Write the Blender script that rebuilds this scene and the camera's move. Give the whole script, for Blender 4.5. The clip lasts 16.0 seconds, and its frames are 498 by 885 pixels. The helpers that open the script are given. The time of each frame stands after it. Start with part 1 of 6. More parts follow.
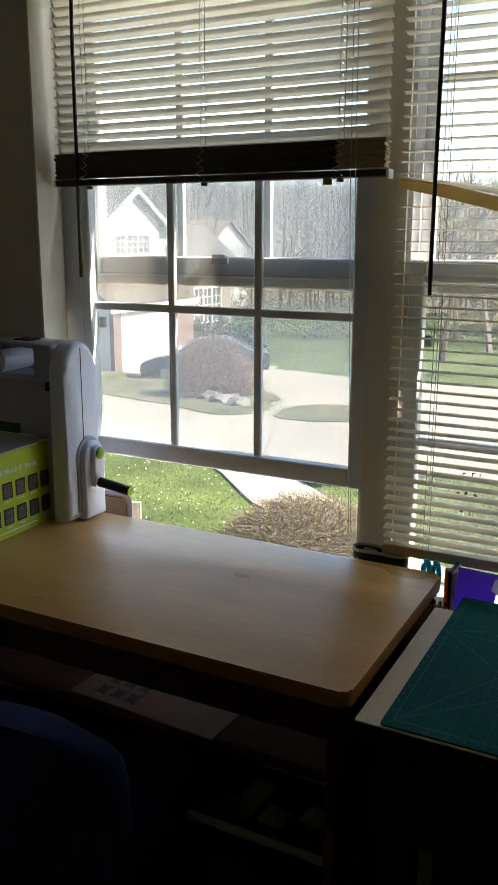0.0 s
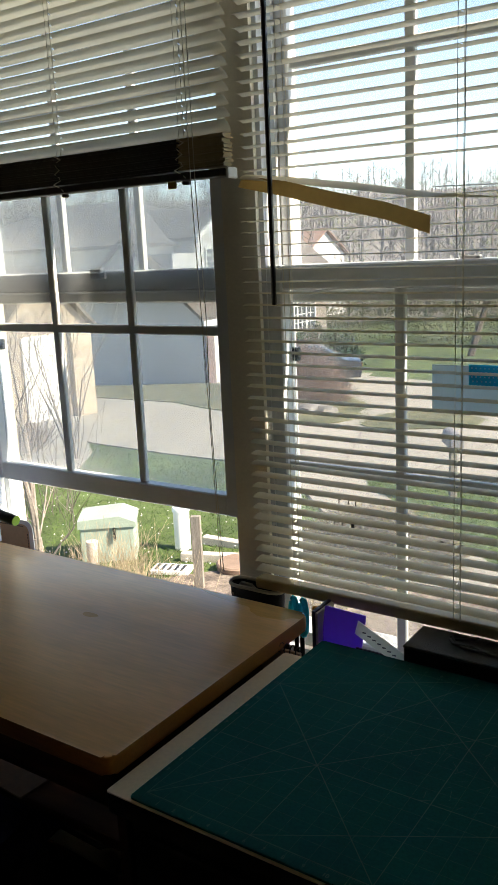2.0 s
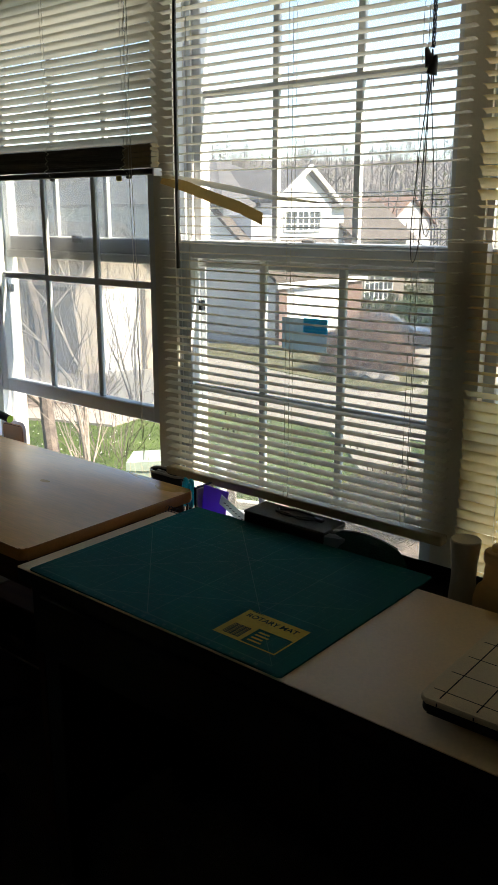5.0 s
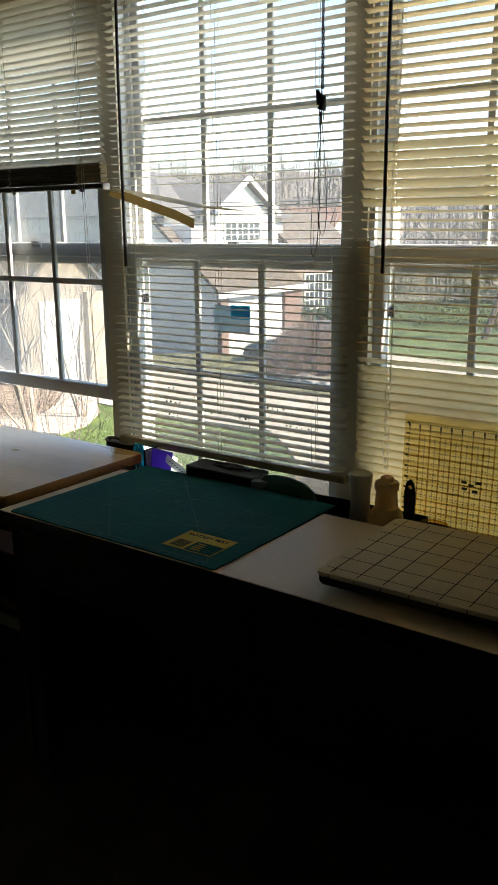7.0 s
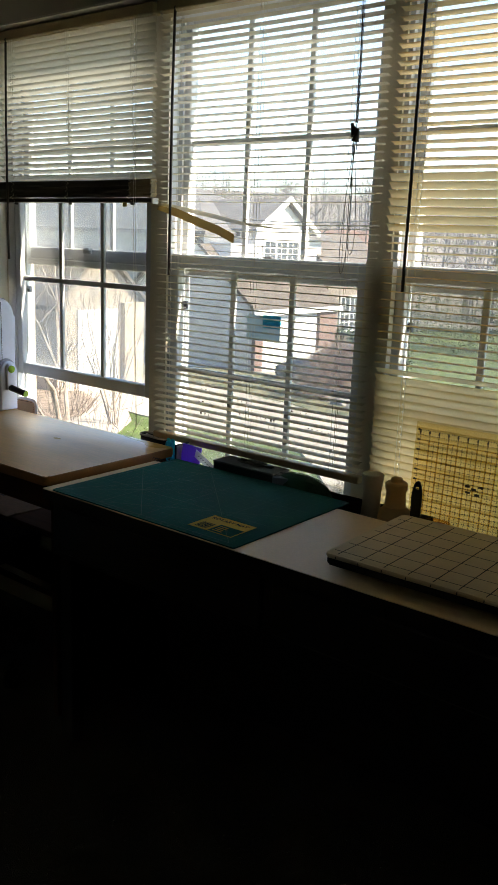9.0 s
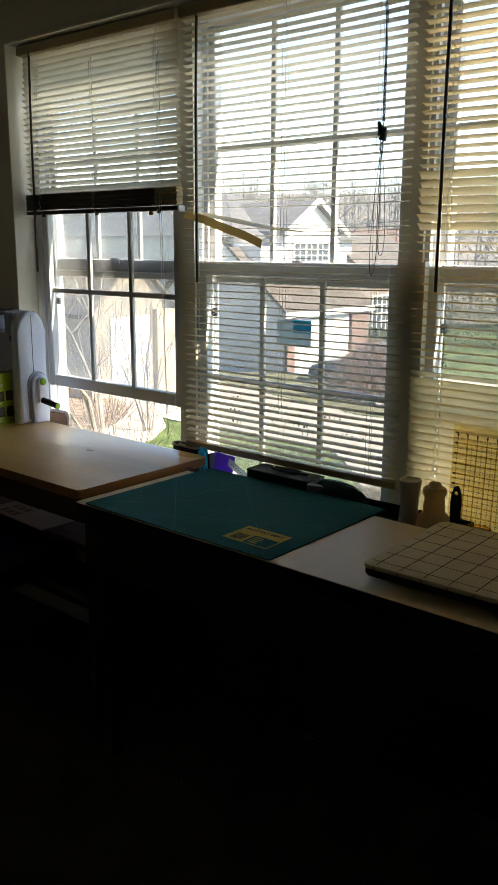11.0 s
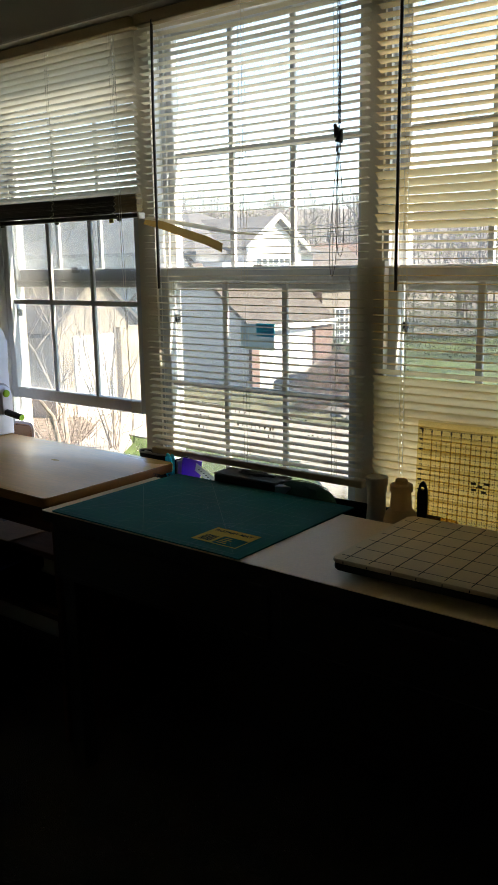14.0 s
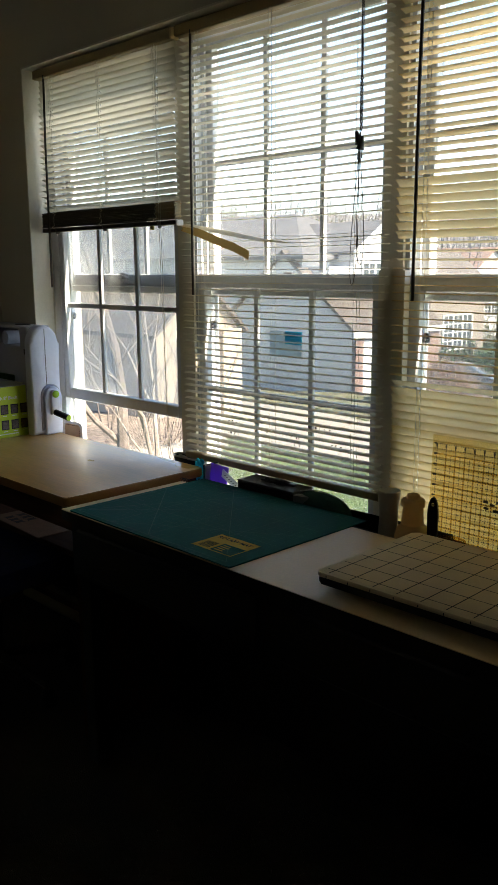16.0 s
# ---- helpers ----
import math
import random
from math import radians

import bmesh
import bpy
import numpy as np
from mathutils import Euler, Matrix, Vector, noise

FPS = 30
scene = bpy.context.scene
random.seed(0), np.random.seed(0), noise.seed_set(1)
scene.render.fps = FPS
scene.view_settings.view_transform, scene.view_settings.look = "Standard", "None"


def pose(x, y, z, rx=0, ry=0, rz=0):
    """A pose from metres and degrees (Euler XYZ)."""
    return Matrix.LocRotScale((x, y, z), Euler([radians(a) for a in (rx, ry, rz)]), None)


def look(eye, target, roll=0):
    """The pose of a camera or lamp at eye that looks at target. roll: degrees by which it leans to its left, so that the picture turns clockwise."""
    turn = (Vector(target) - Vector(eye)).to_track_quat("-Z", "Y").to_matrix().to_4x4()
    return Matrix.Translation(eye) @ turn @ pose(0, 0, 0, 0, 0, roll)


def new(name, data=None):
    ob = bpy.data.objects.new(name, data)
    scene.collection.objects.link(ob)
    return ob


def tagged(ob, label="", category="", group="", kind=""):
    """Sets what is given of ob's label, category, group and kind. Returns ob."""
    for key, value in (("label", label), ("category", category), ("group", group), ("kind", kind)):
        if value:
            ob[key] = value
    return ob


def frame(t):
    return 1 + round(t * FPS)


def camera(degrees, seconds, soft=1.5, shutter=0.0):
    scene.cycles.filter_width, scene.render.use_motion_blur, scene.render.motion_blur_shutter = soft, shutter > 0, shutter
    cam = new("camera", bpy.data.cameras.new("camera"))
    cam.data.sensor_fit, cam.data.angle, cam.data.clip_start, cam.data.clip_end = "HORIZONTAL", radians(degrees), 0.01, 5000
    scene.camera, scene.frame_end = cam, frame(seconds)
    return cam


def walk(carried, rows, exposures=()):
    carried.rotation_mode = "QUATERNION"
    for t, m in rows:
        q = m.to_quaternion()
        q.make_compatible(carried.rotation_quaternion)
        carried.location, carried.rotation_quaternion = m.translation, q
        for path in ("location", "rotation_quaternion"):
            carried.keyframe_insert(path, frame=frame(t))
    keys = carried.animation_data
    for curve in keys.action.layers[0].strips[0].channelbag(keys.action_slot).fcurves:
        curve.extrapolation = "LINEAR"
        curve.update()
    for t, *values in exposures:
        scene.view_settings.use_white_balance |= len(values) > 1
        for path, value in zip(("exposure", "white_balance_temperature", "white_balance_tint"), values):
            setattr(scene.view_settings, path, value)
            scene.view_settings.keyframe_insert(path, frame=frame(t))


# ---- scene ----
cam = camera(32.9, 16.0)
EXPOSURE = 2.76

PATH = [
    (0, (0.533, -1.596, 1.401), (-0.364, 0.129, 0.932), 0.2),
    (0.5, (0.634, -1.575, 1.409), (-0.265, 0.148, 0.937), -0.4),
    (1, (0.714, -1.486, 1.377), (-0.198, 0.236, 0.925), -1.1),
    (1.5, (0.827, -1.364, 1.412), (-0.147, 0.318, 0.941), -1.6),
    (2, (0.868, -1.234, 1.39), (-0.246, 0.367, 0.947), -2.7),
    (2.5, (1.002, -1.156, 1.395), (-0.179, 0.395, 0.951), -1.0),
    (3, (1.197, -1.15, 1.427), (-0.216, 0.181, 0.946), -0.8),
    (5.5, (1.621, -1.572, 1.419), (0.409, -0.068, 0.903), -0.1),
    (6, (1.733, -1.63, 1.415), (0.517, -0.123, 0.914), -0.6),
    (6.5, (1.782, -1.704, 1.414), (0.566, -0.198, 0.91), -1.0),
    (7, (1.819, -1.798, 1.409), (0.674, -0.236, 0.911), -0.5),
    (7.5, (1.893, -1.821, 1.417), (0.743, -0.256, 0.939), 0.6),
    (8, (1.927, -1.821, 1.402), (0.746, -0.275, 0.935), 2.8),
    (8.5, (1.943, -1.874, 1.403), (0.743, -0.344, 0.934), 3.4),
    (9, (1.945, -1.948, 1.401), (0.741, -0.418, 0.944), 2.3),
    (9.5, (1.944, -1.961, 1.395), (0.728, -0.439, 0.944), 1.7),
    (10, (1.938, -1.952, 1.392), (0.701, -0.444, 0.951), 1.7),
    (12.5, (1.915, -1.877, 1.436), (0.618, -0.432, 0.955), -1.8),
    (13, (1.938, -1.891, 1.392), (0.684, -0.395, 0.958), -1.9),
    (13.5, (1.94, -1.895, 1.387), (0.716, -0.369, 0.968), -1.1),
    (14, (1.932, -1.921, 1.373), (0.718, -0.387, 0.956), -0.9),
    (14.5, (2.005, -1.909, 1.373), (0.772, -0.386, 0.973), -0.0),
    (15, (2.092, -1.85, 1.38), (0.837, -0.345, 0.979), 0.7),
    (15.5, (2.123, -1.821, 1.379), (0.8, -0.376, 0.977), 0.4),
    (16, (2.106, -1.758, 1.38), (0.705, -0.39, 0.975), -0.4),
]
walk(cam, [(t, look(eye, target, roll)) for t, eye, target, roll in PATH], exposures=[(0.0, EXPOSURE + 0.36, 7350, 12), (1.5, EXPOSURE - 0.10, 7300, 10), (3.0, EXPOSURE - 0.13, 7300, 10), (6.0, EXPOSURE + 0.14, 7300, 10), (16.0, EXPOSURE + 0.32, 7300, 10)])

# ---- world, sun, exposure ----
SUN_AZ = radians(81.5)      # from +y towards +x
SUN_EL = radians(42)
world = bpy.data.worlds.new("sky")
scene.world = world
world.use_nodes = True
wn = world.node_tree
sky = wn.nodes.new("ShaderNodeTexSky")
sky.sky_type = "NISHITA"
sky.sun_disc = False
sky.sun_elevation = SUN_EL
sky.sun_rotation = SUN_AZ
sky.dust_density = 0.0
sky.ozone_density = 1.0
sky.air_density = 0.8
wn.links.new(sky.outputs[0], wn.nodes["Background"].inputs[0])
wn.nodes["Background"].inputs[1].default_value = 0.066
sun_data = bpy.data.lights.new("sun", "SUN")
sun_data.energy = 2.6
sun_data.angle = radians(0.53)
sun_data.color = (1.0, 0.93, 0.80)
sun = new("sun", sun_data)
sun.matrix_world = look((30 * math.sin(SUN_AZ) * math.cos(SUN_EL), 30 * math.cos(SUN_AZ) * math.cos(SUN_EL), 30 * math.sin(SUN_EL)), (0, 0, 0))

# strip lamps at the head of each window opening, outside the sash: stand in for the sky's light
for x in (-0.415, 0.395, 1.205):
    lamp = bpy.data.lights.new("window_skylight", "AREA")
    lamp.shape, lamp.size, lamp.size_y = "RECTANGLE", 0.68, 0.014
    lamp.energy, lamp.color = 0.19, (0.95, 0.97, 1.0)
    new("window_skylight", lamp).matrix_world = look((x, 0.165, 2.082), (x, -0.35, 1.0))


# ---- materials ----
def material(name, colour, rough=0.6, metal=0.0, vary=0.12, scale=6.0, bump=0.15, fine=120.0, stretch=(1, 1, 1),
             second=None, coat=0.0, piece=0.0, spec=0.5):
    """A surface with two scales of variation, fine relief, and an optional second colour in patches."""
    m = bpy.data.materials.new(name)
    m.use_nodes = True
    n, l = m.node_tree.nodes, m.node_tree.links
    b = n["Principled BSDF"]
    b.inputs["Metallic"].default_value = metal
    b.inputs["Coat Weight"].default_value = coat
    b.inputs["Specular IOR Level"].default_value = spec
    at = n.new("ShaderNodeTexCoord")
    mp = n.new("ShaderNodeMapping")
    mp.inputs["Scale"].default_value = stretch
    l.new(at.outputs["Object"], mp.inputs[0])
    big = n.new("ShaderNodeTexNoise")
    big.inputs["Scale"].default_value = scale
    big.inputs["Detail"].default_value = 5
    small = n.new("ShaderNodeTexNoise")
    small.inputs["Scale"].default_value = fine
    small.inputs["Detail"].default_value = 3
    l.new(mp.outputs[0], big.inputs["Vector"])
    l.new(mp.outputs[0], small.inputs["Vector"])
    ramp = n.new("ShaderNodeValToRGB")
    lo = [max(0, c * (1 - vary)) for c in colour]
    hi = [min(1, c * (1 + vary)) for c in (second or colour)]
    ramp.color_ramp.elements[0].position, ramp.color_ramp.elements[1].position = 0.32, 0.68
    ramp.color_ramp.elements[0].color, ramp.color_ramp.elements[1].color = (*lo, 1), (*hi, 1)
    l.new(big.outputs[0], ramp.inputs[0])
    mix = n.new("ShaderNodeMix")
    mix.data_type, mix.blend_type = "RGBA", "MULTIPLY"
    mix.inputs[0].default_value = 1.0
    rng = n.new("ShaderNodeMapRange")
    rng.inputs["From Min"].default_value, rng.inputs["From Max"].default_value = 0.3, 0.7
    rng.inputs["To Min"].default_value, rng.inputs["To Max"].default_value = 1 - vary, 1 + vary * 0.6
    l.new(small.outputs[0], rng.inputs[0])
    l.new(ramp.outputs[0], mix.inputs[6])
    l.new(rng.outputs[0], mix.inputs[7])
    out = mix.outputs[2]
    if piece:
        info = n.new("ShaderNodeObjectInfo")
        r2 = n.new("ShaderNodeMapRange")
        r2.inputs["To Min"].default_value, r2.inputs["To Max"].default_value = 1 - piece, 1 + piece
        l.new(info.outputs["Random"], r2.inputs[0])
        m2 = n.new("ShaderNodeMix")
        m2.data_type, m2.blend_type = "RGBA", "MULTIPLY"
        m2.inputs[0].default_value = 1.0
        l.new(out, m2.inputs[6])
        l.new(r2.outputs[0], m2.inputs[7])
        out = m2.outputs[2]
    l.new(out, b.inputs["Base Color"])
    rr = n.new("ShaderNodeMapRange")
    rr.inputs["To Min"].default_value, rr.inputs["To Max"].default_value = max(0.02, rough - 0.1), min(1, rough + 0.1)
    l.new(big.outputs[0], rr.inputs[0])
    l.new(rr.outputs[0], b.inputs["Roughness"])
    if bump:
        bp = n.new("ShaderNodeBump")
        bp.inputs["Strength"].default_value = bump
        bp.inputs["Distance"].default_value = 0.01
        l.new(small.outputs[0], bp.inputs["Height"])
        l.new(bp.outputs[0], b.inputs["Normal"])
    return m


def thin(m, share, colour):
    """Lets a share of the light through a thin surface, softly."""
    n, l = m.node_tree.nodes, m.node_tree.links
    t = n.new("ShaderNodeBsdfTranslucent")
    t.inputs[0].default_value = (*colour, 1)
    mx = n.new("ShaderNodeMixShader")
    mx.inputs[0].default_value = share
    l.new(n["Principled BSDF"].outputs[0], mx.inputs[1])
    l.new(t.outputs[0], mx.inputs[2])
    l.new(mx.outputs[0], n["Material Output"].inputs[0])
    return m


def pane_material(name, dust, tint=(0.96, 0.98, 0.97)):
    """Clear window glass with a film of dust that scatters some light."""
    m = bpy.data.materials.new(name)
    m.use_nodes = True
    n, l = m.node_tree.nodes, m.node_tree.links
    n.remove(n["Principled BSDF"])
    clear = n.new("ShaderNodeBsdfTransparent")
    clear.inputs[0].default_value = (*tint, 1)
    gloss = n.new("ShaderNodeBsdfGlossy")
    gloss.inputs["Roughness"].default_value = 0.02
    lw = n.new("ShaderNodeLayerWeight")
    lw.inputs[0].default_value = 0.5
    pw = n.new("ShaderNodeMath")
    pw.operation = "POWER"
    pw.inputs[1].default_value = 5.0
    fr = n.new("ShaderNodeMapRange")
    fr.inputs["To Min"].default_value, fr.inputs["To Max"].default_value = 0.025, 0.9
    mx = n.new("ShaderNodeMixShader")
    l.new(lw.outputs["Facing"], pw.inputs[0])
    l.new(pw.outputs[0], fr.inputs[0])
    l.new(fr.outputs[0], mx.inputs[0])
    l.new(clear.outputs[0], mx.inputs[1])
    l.new(gloss.outputs[0], mx.inputs[2])
    out = mx.outputs[0]
    if dust:
        film = n.new("ShaderNodeBsdfTranslucent")
        film.inputs[0].default_value = (0.72, 0.73, 0.74, 1)
        no = n.new("ShaderNodeTexNoise")
        no.inputs["Scale"].default_value = 7.0
        no.inputs["Detail"].default_value = 6
        r = n.new("ShaderNodeMapRange")
        r.inputs["To Min"].default_value, r.inputs["To Max"].default_value = dust * 0.5, dust * 1.5
        at = n.new("ShaderNodeTexCoord")
        l.new(at.outputs["Object"], no.inputs["Vector"])
        l.new(no.outputs[0], r.inputs[0])
        m3 = n.new("ShaderNodeMixShader")
        l.new(r.outputs[0], m3.inputs[0])
        l.new(out, m3.inputs[1])
        l.new(film.outputs[0], m3.inputs[2])
        out = m3.outputs[0]
    l.new(out, n["Material Output"].inputs[0])
    return m


M_WALL = material("wall_paint", (0.70, 0.64, 0.52), 0.85, vary=0.05, scale=2, fine=220, bump=0.12)
M_REVEAL = material("white_paint", (0.88, 0.83, 0.71), 0.6, vary=0.04, scale=3, fine=180, bump=0.08)
M_CEIL = material("ceiling_paint", (0.74, 0.71, 0.65), 0.9, vary=0.04, bump=0.2)
M_FLOOR = material("carpet", (0.07, 0.06, 0.05), 0.95, vary=0.25, scale=5, fine=300, bump=0.6)
M_VINYL = material("white_vinyl", (0.76, 0.78, 0.80), 0.35, vary=0.03, scale=4, fine=60, bump=0.02)
M_SLAT = thin(material("cream_slat", (0.62, 0.58, 0.48), 0.42, vary=0.05, scale=9, fine=80, bump=0.02, piece=0.04), 0.40, (0.88, 0.81, 0.62))
# third blind's slats: yellower and more translucent than M_SLAT
M_SLATY = thin(material("yellow_cream_slat", (0.46, 0.40, 0.27), 0.42, vary=0.06, scale=9, fine=80, bump=0.02, piece=0.05), 0.56, (0.92, 0.70, 0.36))
# cream slats and rail seen against the window: their shade is in this near-black
M_STACK = material("shaded_cream_rail", (0.07, 0.055, 0.04), 0.45, vary=0.06, bump=0.02)
M_HEAD = material("tan_rail", (0.50, 0.38, 0.20), 0.45, vary=0.06, bump=0.02)
M_PVCW = material("white_cap_plastic", (0.80, 0.79, 0.75), 0.4, vary=0.03, bump=0.01)
M_CORD = material("cream_cord", (0.78, 0.74, 0.64), 0.8, vary=0.1)
M_DARKCORD = material("dark_cord", (0.06, 0.06, 0.055), 0.7)
M_WAND = material("brown_wand", (0.05, 0.035, 0.022), 0.3, bump=0.02)
M_PANE = pane_material("window_glass", 0.065, (0.935, 0.945, 0.94))
M_SCREEN = bpy.data.materials.new("insect_screen")
M_SCREEN.use_nodes = True
_n, _l = M_SCREEN.node_tree.nodes, M_SCREEN.node_tree.links
_n["Principled BSDF"].inputs["Base Color"].default_value = (0.05, 0.05, 0.055, 1)
_t, _m = _n.new("ShaderNodeBsdfTransparent"), _n.new("ShaderNodeMixShader")
_m.inputs[0].default_value = 0.07
_l.new(_t.outputs[0], _m.inputs[1])
_l.new(_n["Principled BSDF"].outputs[0], _m.inputs[2])
_l.new(_m.outputs[0], _n["Material Output"].inputs[0])
M_PANE_HAZY = pane_material("dusty_window_glass", 0.17, (0.84, 0.86, 0.86))
M_CHROMEW = material("screw_metal", (0.25, 0.25, 0.25), 0.4, metal=0.8, bump=0)
M_OAK = material("honey_oak", (0.80, 0.41, 0.115), 0.30, vary=0.10, scale=1.3, fine=36, stretch=(0.5, 5, 5), second=(0.84, 0.47, 0.15), bump=0.015, spec=0.75)


def worn(m, dark):
    """Smudges and wiped streaks on a varnished top: darker blots, and gloss that changes along the grain."""
    n, l = m.node_tree.nodes, m.node_tree.links
    b = n["Principled BSDF"]
    at = n.new("ShaderNodeTexCoord")
    blot = n.new("ShaderNodeTexNoise")
    blot.inputs["Scale"].default_value, blot.inputs["Detail"].default_value = 2.4, 5
    l.new(at.outputs["Object"], blot.inputs["Vector"])
    cut = n.new("ShaderNodeMapRange")
    cut.inputs["From Min"].default_value, cut.inputs["From Max"].default_value = 0.48, 0.74
    cut.inputs["To Max"].default_value = 0.40
    l.new(blot.outputs[0], cut.inputs[0])
    mx = n.new("ShaderNodeMix")
    mx.data_type = "RGBA"
    old = b.inputs["Base Color"].links[0].from_socket
    l.new(cut.outputs[0], mx.inputs[0])
    l.new(old, mx.inputs[6])
    mx.inputs[7].default_value = (*dark, 1)
    l.new(mx.outputs[2], b.inputs["Base Color"])
    mp = n.new("ShaderNodeMapping")
    mp.inputs["Scale"].default_value = (1.2, 3.2, 3.2)
    mp.inputs["Rotation"].default_value = (0, 0, radians(12))
    l.new(at.outputs["Object"], mp.inputs[0])
    wipe = n.new("ShaderNodeTexNoise")
    wipe.inputs["Scale"].default_value, wipe.inputs["Detail"].default_value = 2.2, 2.5
    l.new(mp.outputs[0], wipe.inputs["Vector"])
    rr = n.new("ShaderNodeMapRange")
    rr.inputs["From Min"].default_value, rr.inputs["From Max"].default_value = 0.3, 0.7
    rr.inputs["To Min"].default_value, rr.inputs["To Max"].default_value = 0.24, 0.40
    l.new(wipe.outputs[0], rr.inputs[0])
    l.new(rr.outputs[0], b.inputs["Roughness"])
    return m


worn(M_OAK, (0.42, 0.21, 0.08))
M_OAKEDGE = material("oak_edging", (0.46, 0.18, 0.03), 0.42, vary=0.12, scale=2, fine=40, stretch=(1, 6, 6), bump=0.02)
# dark copy of the oak; shade below the desktop is in its colour
M_OAKD = material("shaded_oak", (0.10, 0.05, 0.03), 0.9, vary=0.2, stretch=(1, 10, 10), spec=0.1)
M_LAMI = material("cream_laminate", (0.90, 0.70, 0.46), 0.5, vary=0.05, scale=2, fine=160, bump=0.02)
M_BLACK = material("black_melamine", (0.012, 0.012, 0.012), 0.5, vary=0.2)
M_MAT = material("teal_mat", (0.001, 0.122, 0.118), 0.85, vary=0.14, scale=3, fine=260, bump=0.05, spec=0.1)
M_MATLINE = material("mat_line", (0.018, 0.165, 0.15), 0.6, vary=0.2, bump=0)
M_MATYELLOW = material("mat_yellow", (0.64, 0.50, 0.09), 0.8, vary=0.08, bump=0, spec=0.1)
M_MATDARK = material("mat_print", (0.01, 0.045, 0.04), 0.8, bump=0, spec=0.1)
M_GRASS = material("lawn", (0.052, 0.082, 0.016), 0.95, vary=0.35, scale=0.7, fine=16, second=(0.075, 0.105, 0.028), bump=0.5)
M_CONC = material("concrete", (0.285, 0.262, 0.225), 0.9, vary=0.10, scale=0.4, fine=20, bump=0.2)


# ---- mesh helpers ----
def box(bm, x0, x1, y0, y1, z0, z1, bevel=0.0, seg=1):
    r = bmesh.ops.create_cube(bm, size=1.0, matrix=Matrix.Translation(((x0 + x1) / 2, (y0 + y1) / 2, (z0 + z1) / 2)) @ Matrix.Diagonal((x1 - x0, y1 - y0, z1 - z0, 1)))
    if bevel:
        es = {e for v in r["verts"] for e in v.link_edges}
        bmesh.ops.bevel(bm, geom=list(es), offset=bevel, segments=seg, affect="EDGES", profile=0.5)
    return bm


def tube(bm, pts, r, n=8, r_end=None):
    """A round bar along points, tapering to r_end."""
    pts = [Vector(p) for p in pts]
    rings = []
    for i, p in enumerate(pts):
        d = (pts[min(i + 1, len(pts) - 1)] - pts[max(i - 1, 0)]).normalized()
        a = d.cross(Vector((0, 0, 1)) if abs(d.z) < 0.95 else Vector((1, 0, 0))).normalized()
        b = d.cross(a)
        rr = r if r_end is None else r + (r_end - r) * i / max(1, len(pts) - 1)
        rings.append([bm.verts.new(p + rr * (math.cos(t) * a + math.sin(t) * b)) for t in [2 * math.pi * k / n for k in range(n)]])
    for q, s in zip(rings, rings[1:]):
        for k in range(n):
            bm.faces.new((q[k], q[(k + 1) % n], s[(k + 1) % n], s[k]))
    bm.faces.new(rings[0][::-1])
    bm.faces.new(rings[-1])
    return bm


def lathe(bm, profile, n=24, at=(0, 0, 0), sx=1.0, sy=1.0):
    """A turned shape from (radius, height) pairs."""
    rings = [[bm.verts.new((at[0] + sx * r * math.cos(t), at[1] + sy * r * math.sin(t), at[2] + z)) for t in [2 * math.pi * k / n for k in range(n)]] for r, z in profile]
    for q, s in zip(rings, rings[1:]):
        for k in range(n):
            bm.faces.new((q[k], q[(k + 1) % n], s[(k + 1) % n], s[k]))
    bm.faces.new(rings[0][::-1])
    bm.faces.new(rings[-1])
    return bm


def slab(bm, outline, z0, z1, bevel=0.0, seg=2):
    """An upright prism over a plan outline (counter-clockwise)."""
    lo = [bm.verts.new((x, y, z0)) for x, y in outline]
    hi = [bm.verts.new((x, y, z1)) for x, y in outline]
    k = len(outline)
    for i in range(k):
        bm.faces.new((lo[i], lo[(i + 1) % k], hi[(i + 1) % k], hi[i]))
    top = bm.faces.new(hi)
    bot = bm.faces.new(lo[::-1])
    if bevel:
        bmesh.ops.bevel(bm, geom=list(top.edges) + list(bot.edges), offset=bevel, segments=seg, affect="EDGES", profile=0.5)
    return bm


def rounded(x0, x1, y0, y1, r, seg=5):
    out = []
    for cx, cy, a in ((x1 - r, y0 + r, -90), (x1 - r, y1 - r, 0), (x0 + r, y1 - r, 90), (x0 + r, y0 + r, 180)):
        out += [(cx + r * math.cos(radians(a + 90 * k / seg)), cy + r * math.sin(radians(a + 90 * k / seg))) for k in range(seg + 1)]
    return out


def mesh_of(name, bm, mat, smooth=False):
    bmesh.ops.recalc_face_normals(bm, faces=bm.faces)
    me = bpy.data.meshes.new(name)
    bm.to_mesh(me)
    bm.free()
    for m in mat if isinstance(mat, (list, tuple)) else (mat,):
        me.materials.append(m)
    if smooth:
        for p in me.polygons:
            p.use_smooth = True
        me.set_sharp_from_angle(angle=radians(40))
    return me


def thing(name, at=(0, 0, 0), rz=0.0, label="", category="", group="", kind=""):
    ob = new(name)
    ob.empty_display_size = 0.1
    ob.matrix_basis = pose(*at, 0, 0, rz)
    return tagged(ob, label, category, group, kind)


def part(name, bm, mat, parent, label="", smooth=False):
    ob = new(name, mesh_of(name, bm, mat, smooth) if isinstance(bm, bmesh.types.BMesh) else bm)
    ob.parent = parent
    return tagged(ob, label)


def solid(name, bm, mat, label="", category="", kind="", smooth=False, group=""):
    return tagged(new(name, mesh_of(name, bm, mat, smooth)), label, category, group, kind)


def B():
    return bmesh.new()


